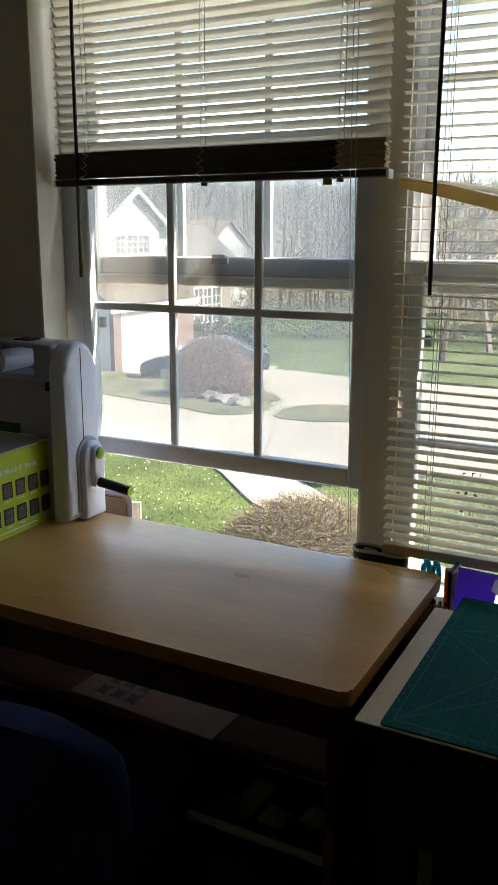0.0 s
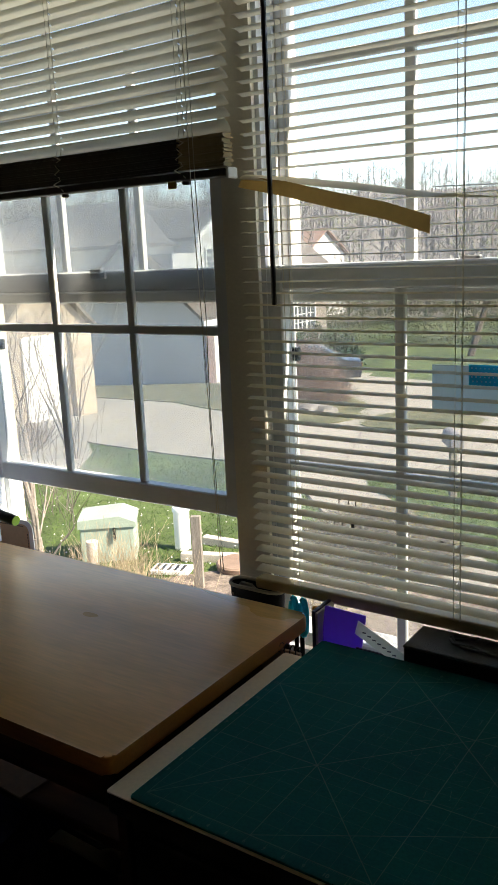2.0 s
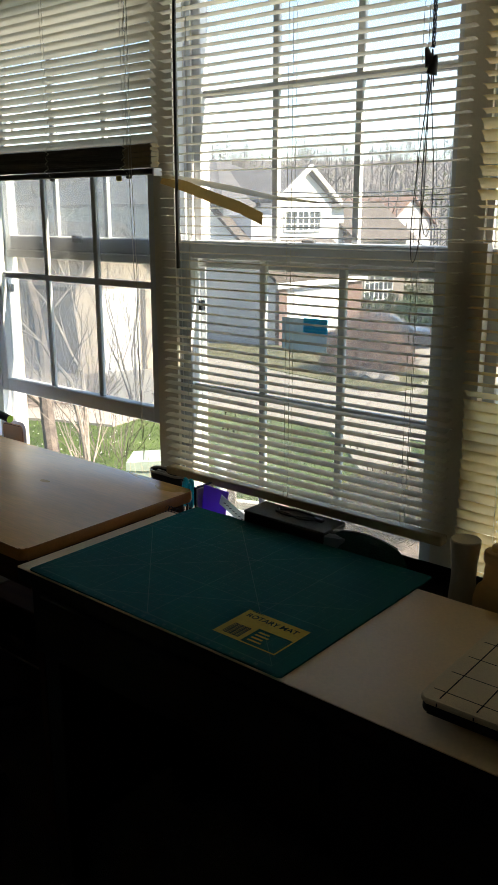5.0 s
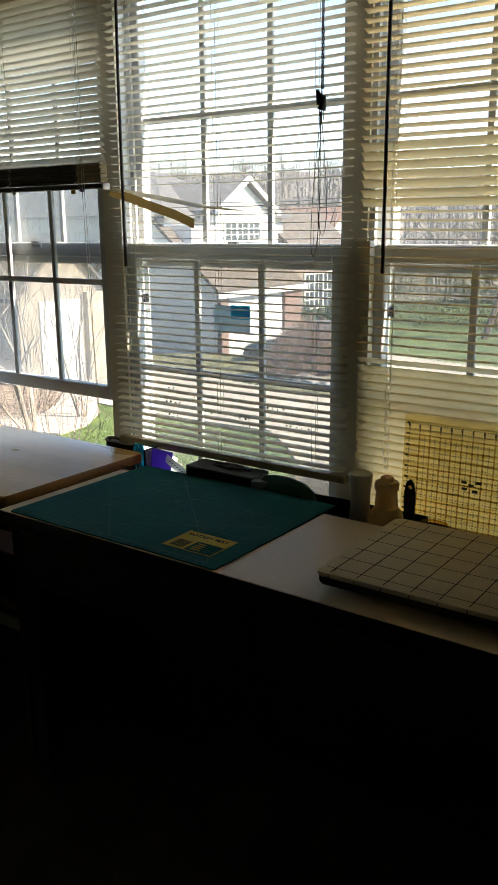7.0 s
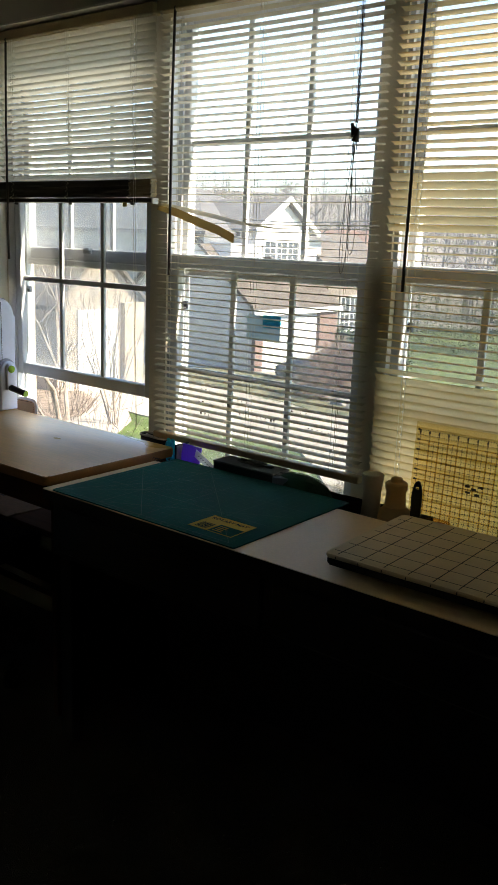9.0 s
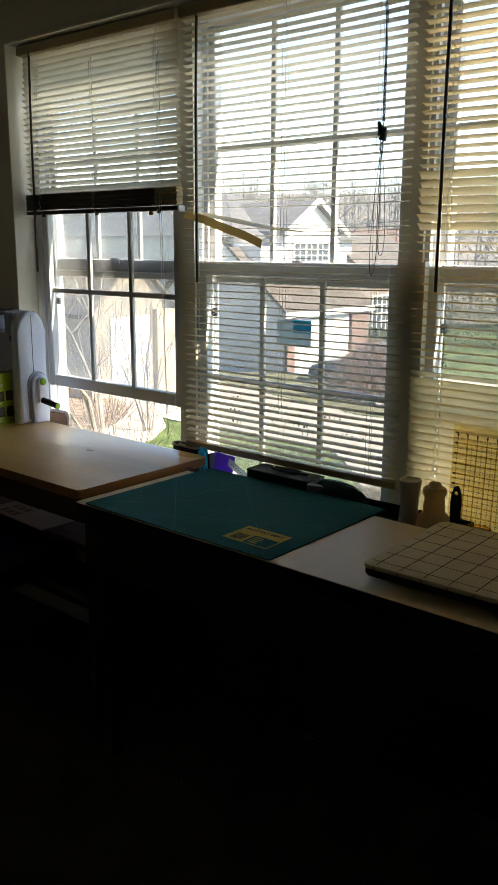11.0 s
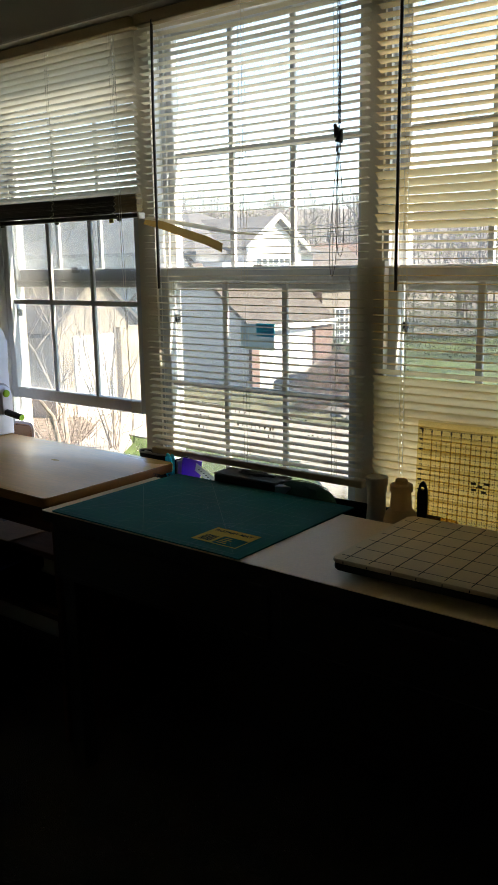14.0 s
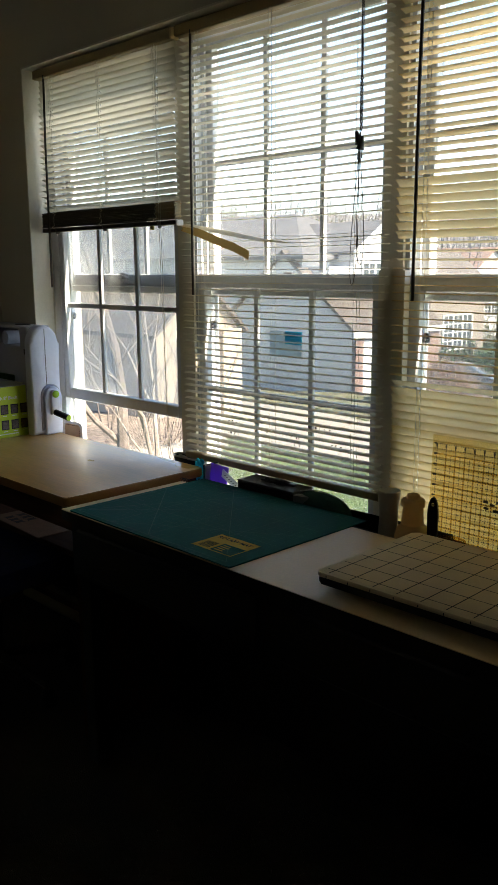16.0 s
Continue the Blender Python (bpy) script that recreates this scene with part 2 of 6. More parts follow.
# ---- room shell ----
WY = -0.05                      # room face of the window wall
OX0, OX1, OZ0, OZ1 = -0.82, 1.632, 0.63, 2.10
LX, RX, BY, CZ = -1.08, 4.2, -4.6, 2.62
bm = B()
box(bm, LX - 0.15, OX0, WY, 0.16, 0, CZ)
box(bm, OX1, RX + 0.15, WY, 0.16, 0, CZ)
box(bm, OX0, OX1, WY, 0.16, OZ1, CZ)
box(bm, OX0, OX1, WY, 0.16, 0, OZ0)
solid("wall_north", bm, M_WALL, "beige painted wall round the three windows", "wall", "structure")
for nm, b in (("wall_west", (LX - 0.15, LX, BY, WY)), ("wall_east", (RX, RX + 0.15, BY, WY)), ("wall_south", (LX - 0.15, RX + 0.15, BY - 0.15, BY))):
    solid(nm, box(B(), *b, 0, CZ), M_WALL, "plain beige painted wall", "wall", "structure")
solid("ceiling", box(B(), LX - 0.15, RX + 0.15, BY - 0.15, 0.16, CZ, CZ + 0.15), M_CEIL, "plain white ceiling", "ceiling", "structure")
solid("floor", box(B(), LX - 0.15, RX + 0.15, BY - 0.15, 0.16, -0.2, 0), M_FLOOR, "dark carpeted floor", "floor", "structure")
solid("foundation", box(B(), LX - 0.15, RX + 0.15, BY - 0.15, 0.158, -1.7, -0.2), M_CONC, "plain concrete foundation under the house", "foundation", "structure")
bm = B()
box(bm, OX0, OX0 + 0.006, WY - 0.002, 0.03, OZ0, OZ1)
box(bm, OX1 - 0.006, OX1, WY - 0.002, 0.03, OZ0, OZ1)
box(bm, OX0 + 0.006, OX1 - 0.006, WY - 0.002, 0.03, OZ1 - 0.006, OZ1)
box(bm, -0.046, 0.026, 0.0300, 0.0395, OZ0 + 0.006, OZ1 - 0.007)
box(bm, 0.768, 0.848, 0.0165, 0.0395, OZ0 + 0.006, 1.372)
box(bm, 0.768, 0.832, 0.0300, 0.0395, 1.372, OZ1 - 0.007)
solid("trim", bm, M_REVEAL, "cream painted window reveal and mullions", "trim", "structure")
solid("window_sill", box(B(), OX0 + 0.008, OX1 - 0.008, -0.16, 0.03, OZ0 - 0.02, OZ0 + 0.005, 0.004), M_REVEAL, "white painted window stool", "sill", "structure")

# ---- windows ----
PITCH, C0 = 0.81, -0.415
ZB, ZM, ZT = 0.635, 1.362, 2.09


def sash(name, parent, y0, y1, z0, z1, pane):
    """A sash frame with grille bars and glass; returns the frame."""
    st, rl, hw = 0.036, 0.042, 0.368
    bm = B()
    box(bm, -hw, -hw + st, y0, y1, z0, z1, 0.003)
    box(bm, hw - st, hw, y0, y1, z0, z1, 0.003)
    box(bm, -hw + st, hw - st, y0 + 0.001, y1 - 0.001, z0, z0 + rl, 0.003)
    box(bm, -hw + st, hw - st, y0 + 0.001, y1 - 0.001, z1 - rl, z1, 0.003)
    s = part(name, bm, M_VINYL, parent)
    ym = (y0 + y1) / 2
    gx, g0, g1 = hw - st, z0 + rl, z1 - rl
    g = part("glass_pane", box(B(), -gx, gx, ym + 0.006, ym + 0.009, g0, g1), pane, s)
    g.visible_shadow = False
    for x in (-gx / 3, gx / 3):
        part("muntin", box(B(), x - 0.009, x + 0.009, ym - 0.008, ym + 0.004, g0, g1, 0.002), M_VINYL, s)
    zc = (g0 + g1) / 2
    part("muntin", box(B(), -gx, gx, ym - 0.0085, ym + 0.003, zc - 0.009, zc + 0.009, 0.002), M_VINYL, s)
    return s


for i in range(3):
    w = thing(f"window_{i + 1}", (C0 + PITCH * i, 0, 0), label="white vinyl double-hung window with grilles" + (", lower sash raised" if i == 0 else ", closed behind its blind"), category="window", kind="structure")
    bm = B()
    for sx in (-1, 1):
        box(bm, min(sx * 0.372, sx * 0.405), max(sx * 0.372, sx * 0.405), 0.040, 0.122, ZB, ZT)
        box(bm, min(sx * 0.355, sx * 0.372), max(sx * 0.355, sx * 0.372), 0.078, 0.086, ZB, ZT)
        box(bm, min(sx * 0.36, sx * 0.372), max(sx * 0.36, sx * 0.372), 0.0402, 0.0430, ZB, ZT)
    box(bm, -0.372, 0.372, 0.03, 0.14, ZT - 0.03, ZT)
    box(bm, -0.372, 0.372, 0.03, 0.15, ZB - 0.004, ZB + 0.012)
    part("window_frame", bm, M_VINYL, w)
    up = 0.246 if i == 0 else 0.0
    lo = sash("lower_sash", w, 0.044, 0.076, ZB + up, ZM + up, M_PANE_HAZY if i == 0 else M_PANE)
    us = sash("upper_sash", w, 0.088, 0.120, ZM - 0.042, ZT - 0.012, M_PANE_HAZY if i == 0 else M_PANE)
    part("rail_step", box(B(), -0.368, 0.368, 0.084, 0.124, ZM - 0.066, ZM - 0.0425, 0.003), M_VINYL, us)
    bm = B()
    box(bm, -0.022, 0.022, 0.080, 0.087, ZM - 0.016, ZM - 0.002, 0.002)
    box(bm, -0.017, 0.017, 0.074, 0.086, ZM - 0.0025, ZM + 0.006, 0.002)
    part("sash_lock", bm, M_CHROMEW, w)
    for x in (-0.012, 0.012):
        part("screw", box(B(), x - 0.0025, x + 0.0025, 0.0860, 0.0878, ZM - 0.034, ZM - 0.029, 0.001), M_CHROMEW, w)
    if i:
        sc_ = part("insect_screen", box(B(), -0.372, 0.372, 0.1235, 0.1239, ZB + 0.012, ZM - 0.002), M_SCREEN, w)
        bm = B()
        for x0, x1, z0, z1 in ((-0.372, -0.355, ZB + 0.012, ZM), (0.355, 0.372, ZB + 0.012, ZM), (-0.355, 0.355, ZM - 0.018, ZM), (-0.355, 0.355, ZB + 0.012, ZB + 0.03)):
            box(bm, x0, x1, 0.1225, 0.1255, z0, z1)
        part("screen_frame", bm, M_VINYL, sc_)
    part("tilt_latch", box(B(), -0.335, -0.318, 0.072, 0.083, 1.19, 1.215, 0.002), M_BLACK, w)

# ---- blinds ----
LADDERS = (0.085, 0.385, 0.69)
SLAT_STEP = 0.0203


def slat_mesh(length, seed, mat, twist=0.0, crown=0.0022):
    """A thin crowned slat along x that sags a little, twists along its length and has a slot at each ladder."""
    rnd = random.Random(seed)
    bm = B()
    ny, d = 5, 0.0125
    ph, am, bow = rnd.uniform(0, 6.28), rnd.uniform(0.0002, 0.0009), rnd.uniform(0.0012, 0.0034)
    xs = sorted([length * a / 8 for a in range(9)] + [x + e for x in LADDERS for e in (-0.0011, 0.0011)])
    rows = []
    for x in xs:
        u = 2 * x / length - 1
        sag = am * math.sin(ph + 5 * x / length) + bow * u * u
        c, s_ = math.cos(radians(-twist * u)), math.sin(radians(-twist * u))
        row = []
        for b in range(ny + 1):
            y, z = -d + 2 * d * b / ny, crown * (1 - (2 * b / ny - 1) ** 2)
            row.append(bm.verts.new((x, y * c - z * s_, sag + y * s_ + z * c)))
        rows.append(row)
    for k, (q, p) in enumerate(zip(rows, rows[1:])):
        slot = any(abs((xs[k] + xs[k + 1]) / 2 - x) < 0.001 for x in LADDERS)
        for b in range(ny):
            if not (slot and b == 2):
                bm.faces.new((q[b], p[b], p[b + 1], q[b + 1]))
    return mesh_of("slat", bm, mat, True)


SLATS = [slat_mesh(0.784, s, M_SLAT) for s in range(5)]
SLATS_TWISTED = [slat_mesh(0.784, s + 20, M_SLAT, 4.0) for s in range(5)]
SLATS_YELLOW = [slat_mesh(0.784, s + 40, M_SLATY, 0.0, 0.0022) for s in range(5)]


def hang(parent, mesh, x, y, z, tilt, roll=0.0):
    ob = new("slat", mesh)
    ob.parent = parent
    ob.matrix_basis = pose(x, y, z, -tilt, 0, 0) @ pose(0, 0, 0, 0, roll, 0)
    return ob


def cord(name, parent, pts, r, mat, n=5):
    return part(name, tube(B(), pts, r, n), mat, parent)


def blind(i, bottom, tilt_at, label, wand_end, slats, skip=()):
    """A blind with its slats, cords and wand; tilt_at(z) gives each slat's tilt in degrees, room edge up."""
    rnd = random.Random(40 + i)
    t = thing("window_blind", (-0.79 + PITCH * i, 0, 0), label=label, category="window blind", group="blinds on the windows")
    bm = B()
    box(bm, 0, 0.79, -0.020, 0.016, 2.056, 2.090, 0.004, 2)
    box(bm, 0.0, 0.79, -0.023, -0.0205, 2.058, 2.086, 0.001)
    part("headrail", bm, M_HEAD, t)
    z = 2.045
    while z > bottom + 0.012:
        if not any(a < z < b for a, b in skip):
            hang(t, rnd.choice(slats), rnd.uniform(-0.0015, 0.0015), 0, z, tilt_at(z) + rnd.uniform(-1.3, 1.3), rnd.uniform(-0.12, 0.12))
        z -= SLAT_STEP
    for x in LADDERS:
        for y in (-0.0135, 0.0135):
            cord("ladder_cord", t, [(x, y, 2.06), (x, y, (2.06 + bottom) / 2), (x, y, bottom)], 0.0006, M_CORD, 4)
        cord("lift_cord", t, [(x + 0.012, -0.0145, 2.06), (x + 0.012, -0.0145, bottom)], 0.0007, M_CORD, 4)
    w = part("wand", tube(B(), [(0.076, -0.024, 2.05), (0.076, -0.03, 1.8), (0.077, -0.033, wand_end)], 0.0042, 6), M_WAND, t, "slim dark brown tilt wand")
    part("hook", tube(B(), [(0.076, -0.018, 2.066), (0.076, -0.026, 2.06), (0.076, -0.024, 2.045)], 0.002, 5), M_DARKCORD, w)
    return t


def tilt1(z):
    if z < 1.61:
        return 44
    return 28 + 6 * (z - 1.62) / 0.25 + 34 * max(0, (z - 1.87) / 0.13) ** 1.3


def tilt2(z):
    if z < 1.37:
        return -3 + 3 * max(0, (z - 1.1) / 0.27) - 9 * max(0, (1.1 - z) / 0.3)
    return 1 + 8 * (z - 1.37) / 0.65


def tilt3(z):
    for top, a in ((1.055, 72), (1.075, 60), (1.095, 38), (1.38, -1), (1.455, 11), (1.595, 45)):
        if z < top:
            return a
    return 15


b1 = blind(0, 1.585, tilt1, "cream mini blind pulled halfway up, slats stacked below", 1.315, SLATS_TWISTED)
b2 = blind(1, 0.792, tilt2, "lowered cream mini blind with one snapped slat hanging", 1.300, SLATS, skip=((1.438, 1.452), (1.466, 1.512)))
b3 = blind(2, 0.665, tilt3, "lowered cream mini blind, lower slats tilted shut", 1.300, SLATS_YELLOW)

# the gathered slats and bottom rail of the raised blind, sagging to one end
rnd = random.Random(7)
bm = B()
for x0, x1, z0, z1 in ((0, 0.784, -0.001, 0.0011),):
    nx = 8
    ring = [[bm.verts.new((x0 + (x1 - x0) * a / nx, y, z + 0.0008 * math.sin(a * 0.9))) for y, z in ((-0.0125, z0), (0.0125, z0), (0.0125, z1), (-0.0125, z1))] for a in range(nx + 1)]
    for q, r in zip(ring, ring[1:]):
        for k in range(4):
            bm.faces.new((q[k], q[(k + 1) % 4], r[(k + 1) % 4], r[k]))
    bm.faces.new(ring[0]), bm.faces.new(ring[-1][::-1])
# right-hand ends take the paler M_HEAD: light on the slat ends, as colour
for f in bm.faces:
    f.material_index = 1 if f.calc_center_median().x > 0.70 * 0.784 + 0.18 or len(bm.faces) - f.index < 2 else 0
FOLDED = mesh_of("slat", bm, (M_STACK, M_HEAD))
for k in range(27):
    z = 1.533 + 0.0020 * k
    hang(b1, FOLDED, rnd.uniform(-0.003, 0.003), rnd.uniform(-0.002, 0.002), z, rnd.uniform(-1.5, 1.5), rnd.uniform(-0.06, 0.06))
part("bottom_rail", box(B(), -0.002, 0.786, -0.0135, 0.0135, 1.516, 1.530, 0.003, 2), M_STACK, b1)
part("end_cap", box(B(), 0.7865, 0.793, -0.0145, 0.0145, 1.512, 1.531, 0.003, 2), M_PVCW, b1, "white plastic end cap")
part("end_cap", box(B(), -0.0065, -0.0025, -0.0145, 0.0145, 1.514, 1.531, 0.003, 2), M_PVCW, b1, "white plastic end cap")
for x in LADDERS:
    pts = [(x + 0.012 * math.sin(2.1 * k), -0.016 - 0.005 * math.cos(1.7 * k), 1.585 - 0.0065 * k) for k in range(11)]
    cord("slack_ladder_cord", b1, pts, 0.0012, M_CORD, 5)
    part("rail_button", lathe(B(), [(0.006, -0.004), (0.008, 0.0), (0.006, 0.003)], 10, (x, 0, 1.513)), M_DARKCORD, b1)
part("lift_cord", tube(B(), [(0.715, -0.022, 2.05), (0.722, -0.028, 1.5), (0.735, -0.03, 1.1), (0.742, -0.03, 0.80)], 0.0008, 5), M_CORD, b1)
part("lift_cord", tube(B(), [(0.724, -0.022, 2.05), (0.733, -0.030, 1.5), (0.741, -0.031, 1.28), (0.738, -0.031, 1.1), (0.747, -0.029, 0.80)], 0.0008, 5), M_CORD, b1)
bm = B()
box(bm, 0.66, 0.68, -0.017, -0.013, 1.503, 1.516, 0.002)
part("tag", bm, M_MATYELLOW, b1, "small torn yellow tag")

# bottom rails
part("bottom_rail", box(B(), -0.002, 0.788, -0.0145, 0.0145, 0.772, 0.793, 0.005, 3), M_HEAD, b2)
part("bottom_rail", box(B(), -0.002, 0.788, -0.0145, 0.0145, 0.650, 0.665, 0.004, 2), M_HEAD, b3)


# yellowed plastic, browned further: the unlit face's shade is in the colour
M_AGEDSHADE = thin(material("shaded_yellowed_slat", (0.33, 0.24, 0.11), 0.5, vary=0.12, scale=9, fine=80, bump=0.02), 0.22, (0.80, 0.48, 0.14))


def bent_slat(parent, pts, width, label="", mat=None):
    """A slat that hangs along points; each point carries the slant of its face in degrees."""
    bm = B()
    rows = []
    for x, y, z, a in pts:
        c, s = math.cos(radians(a)) * width / 2, math.sin(radians(a)) * width / 2
        rows.append([bm.verts.new((x, y - c, z - s)), bm.verts.new((x, y, z + 0.0012)), bm.verts.new((x, y + c, z + s))])
    for q, r in zip(rows, rows[1:]):
        for k in range(2):
            bm.faces.new((q[k], r[k], r[k + 1], q[k + 1]))
    return part("slat", bm, mat or M_SLAT, parent, label, True)


bent_slat(b2, [(0.0, -0.004, 1.505, 50), (0.10, -0.024, 1.485, 72), (0.20, -0.045, 1.460, 84), (0.30, -0.066, 1.437, 86), (0.372, -0.080, 1.414, 84)], 0.025, "yellowed snapped slat hanging loose, darkened for its unlit face", M_AGEDSHADE)
bent_slat(b2, [(0.0, 0, 1.513, 20), (0.10, -0.006, 1.499, 25), (0.22, -0.012, 1.480, 26), (0.345, -0.008, 1.458, 18), (0.46, -0.002, 1.447, 4), (0.62, 0, 1.447, 5), (0.784, 0, 1.452, 6)], 0.025)
bent_slat(b2, [(0.345, 0, 1.470, 6), (0.5, 0, 1.464, 5), (0.65, 0, 1.466, 6), (0.784, 0, 1.472, 6)], 0.025)

# knotted pull cords of the middle blind
for dx in (0.0, 0.004, -0.003):
    cord("pull_cord", b2, [(0.712 + dx, -0.022, 2.05), (0.720 + dx * 0.7, -0.032, 1.92), (0.724 + dx * 0.5, -0.037, 1.83)], 0.0009, M_DARKCORD)
for ph in (0.0, 2.1, 4.2):
    pts = [(0.724 + 0.0028 * math.sin(k * 1.1 + ph), -0.037 + 0.0032 * math.cos(k * 1.1 + ph), 1.835 - 0.0075 * k) for k in range(18)]
    cord("braid", b2, pts, 0.0015, M_DARKCORD)


def loop(x0, top, bottom, lean, w, y):
    """A hanging teardrop of cord."""
    pts = []
    for a in range(25):
        u = a / 24 * 2 * math.pi
        f = (1 - math.cos(u)) / 2
        pts.append((x0 + lean * f + w * math.sin(u) * f ** 0.8, y, top - (top - bottom) * f))
    cord("pull_cord", b2, pts, 0.0009, M_DARKCORD)


loop(0.723, 1.66, 1.385, 0.006, 0.017, -0.038)
loop(0.722, 1.66, 1.335, -0.016, 0.015, -0.041)
M_TASSEL = material("grey_tassel", (0.10, 0.10, 0.09), 0.5, vary=0.1, bump=0.02)
for dx, dz, lean in ((-0.011, 1.690, -18), (0.009, 1.676, 14)):
    bm = lathe(B(), [(0.002, 0.018), (0.004, 0.016), (0.006, 0.006), (0.0095, -0.010), (0.0105, -0.014), (0.009, -0.0145), (0.003, -0.008)], 12)
    bmesh.ops.rotate(bm, verts=bm.verts, matrix=Matrix.Rotation(radians(lean), 3, "Y"), cent=(0, 0, 0.018))
    bmesh.ops.translate(bm, verts=bm.verts, vec=(0.724 + dx, -0.042, dz))
    part("tassel", bm, M_TASSEL, b2, "small grey plastic bell tassel", True)
for dx, z1 in ((-0.006, 1.640), (0.002, 1.634), (0.007, 1.642)):
    cord("cord_end", b2, [(0.724, -0.039, 1.705), (0.724 + dx * 0.6, -0.041, 1.67), (0.724 + dx, -0.042, z1)], 0.0013, M_DARKCORD)

# card and small lettering stuck on the glass of the middle window
M_CARD = thin(material("grey_card", (0.55, 0.60, 0.62), 0.7, vary=0.05, bump=0.02), 0.7, (0.60, 0.68, 0.70))
M_TEAL = thin(material("teal_print", (0.03, 0.36, 0.46), 0.6, vary=0.05, bump=0.02), 0.8, (0.05, 0.62, 0.80))
M_WHITE = material("white_print", (0.8, 0.8, 0.8), 0.6, vary=0.03, bump=0)
M_SPOT = thin(material("white_spot", (0.8, 0.8, 0.8), 0.6, vary=0.03, bump=0), 0.7, (0.8, 0.85, 0.85))
card = thing("sticker_card", (0.338, 0.0605, 1.120), label="grey card with a teal spotted patch on window glass", category="sticker")
part("card", box(B(), 0, 0.126, -0.0006, 0.0006, 0, 0.076, 0.0003), M_CARD, card)
part("patch", box(B(), 0.062, 0.128, -0.0016, -0.0008, 0.040, 0.078), M_TEAL, card, "teal patch with pale spots")
bm = B()
for a in range(9):
    for b in range(5):
        x, z = 0.066 + 0.0070 * a + 0.002 * (b % 2), 0.0435 + 0.0070 * b
        box(bm, x, x + 0.0022, -0.0020, -0.0017, z, z + 0.0022)
part("spot_print", bm, M_SPOT, card)
M_INK = material("black_ink", (0.01, 0.01, 0.01), 0.6, bump=0)
letters = thing("window_lettering", (0.10, 0.0615, 0.80), label="rows of small black stick-on letters on window glass", category="sticker")
rnd = random.Random(3)
for row, (x0, z, k) in enumerate(((0.06, 0.135, 3), (0.16, 0.125, 6), (0.40, 0.118, 5), (0.05, 0.095, 4), (0.22, 0.085, 9), (0.48, 0.075, 6), (0.06, 0.058, 3), (0.34, 0.058, 2))):
    bm = B()
    for a in range(k):
        x = x0 + 0.017 * a + rnd.uniform(-0.003, 0.003)
        h = rnd.uniform(0.007, 0.011)
        zz = z + rnd.uniform(-0.002, 0.002) - 0.0006 * a
        box(bm, x, x + 0.0018, -0.0005, 0.0005, zz, zz + h)
        if rnd.random() < 0.7:
            box(bm, x + 0.0018, x + 0.006, -0.0005, 0.0005, zz + rnd.choice((0, h / 2, h - 0.002)), zz + h)
    part("letter_row", bm, M_INK, letters)


# ---- desk side ----
desk = thing("desk", (-0.45, -0.30, 0), label="honey oak desk with rounded edges, against the window wall", category="desk")
D = Vector((-0.45, -0.30, 0))


def at(bm, o):
    bmesh.ops.translate(bm, verts=bm.verts, vec=-Vector(o))
    return bm


bm = slab(B(), rounded(-1.06, 0.158, -0.560, -0.055, 0.014, 7), 0.739, 0.766, 0.006, 3)
for f in bm.faces:
    f.normal_update()
    f.material_index = 0 if abs(f.normal.z) > 0.93 else 1
part("desktop", at(bm, D), (M_OAK, M_OAKEDGE), desk, "honey oak veneer top", True)
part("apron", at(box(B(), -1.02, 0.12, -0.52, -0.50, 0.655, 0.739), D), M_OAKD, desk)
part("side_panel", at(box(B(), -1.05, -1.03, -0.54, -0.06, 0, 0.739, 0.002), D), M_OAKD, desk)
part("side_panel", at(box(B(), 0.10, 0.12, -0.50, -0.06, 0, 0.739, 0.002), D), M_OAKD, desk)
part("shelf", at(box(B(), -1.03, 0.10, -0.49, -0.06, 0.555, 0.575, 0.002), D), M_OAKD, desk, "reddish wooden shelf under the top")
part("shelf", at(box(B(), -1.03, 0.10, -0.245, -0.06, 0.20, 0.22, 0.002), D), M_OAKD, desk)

M_PAPER = material("paper", (0.78, 0.74, 0.64), 0.8, vary=0.06, bump=0.02)
# cream paper coloured brown to carry the shade on the shelf
M_PATTERN = material("shaded_pattern_paper", (0.24, 0.15, 0.09), 0.8, vary=0.1, scale=30, bump=0.02)
M_BLUE = material("navy_fabric", (0.012, 0.025, 0.12), 0.85, vary=0.3, scale=30, fine=500, bump=0.5)
M_BLACKFAB = material("black_fabric", (0.012, 0.012, 0.013), 0.9, vary=0.3, fine=400, bump=0.4)
M_CHROME = material("dark_metal", (0.08, 0.08, 0.085), 0.35, metal=0.9, bump=0.02)
book = thing("pattern_sheet", (-0.30, -0.37, 0.576), rz=-3, label="cream sheet printed with dark star patches, browned for under-desk shade", category="paper")
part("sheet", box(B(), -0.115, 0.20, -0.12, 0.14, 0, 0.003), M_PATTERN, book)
for a in range(3):
    for b in range(3):
        bm = B()
        x, y = -0.062 + 0.034 * a, -0.085 + 0.042 * b
        pts = []
        for k in range(8):
            r = 0.018 if k % 2 == 0 else 0.009
            pts.append((x + r * math.cos(k * math.pi / 4 + 0.78), y + 1.3 * r * math.sin(k * math.pi / 4 + 0.78)))
        slab(bm, pts, 0.0032, 0.0036)
        part("printed_star", bm, M_INK, book)
bag = thing("laptop_sleeve", (-0.42, -0.155, 0.2205), rz=-2, label="black fabric sleeve lying on papers", category="bag")
part("sleeve", slab(B(), rounded(-0.27, 0.20, -0.05, 0.08, 0.035), 0.004, 0.04, 0.014, 3), M_BLACKFAB, bag, smooth=True)
part("zip", tube(B(), [(-0.24, -0.051, 0.022), (0.0, -0.0515, 0.022), (0.17, -0.050, 0.022)], 0.002, 5), M_INK, bag)
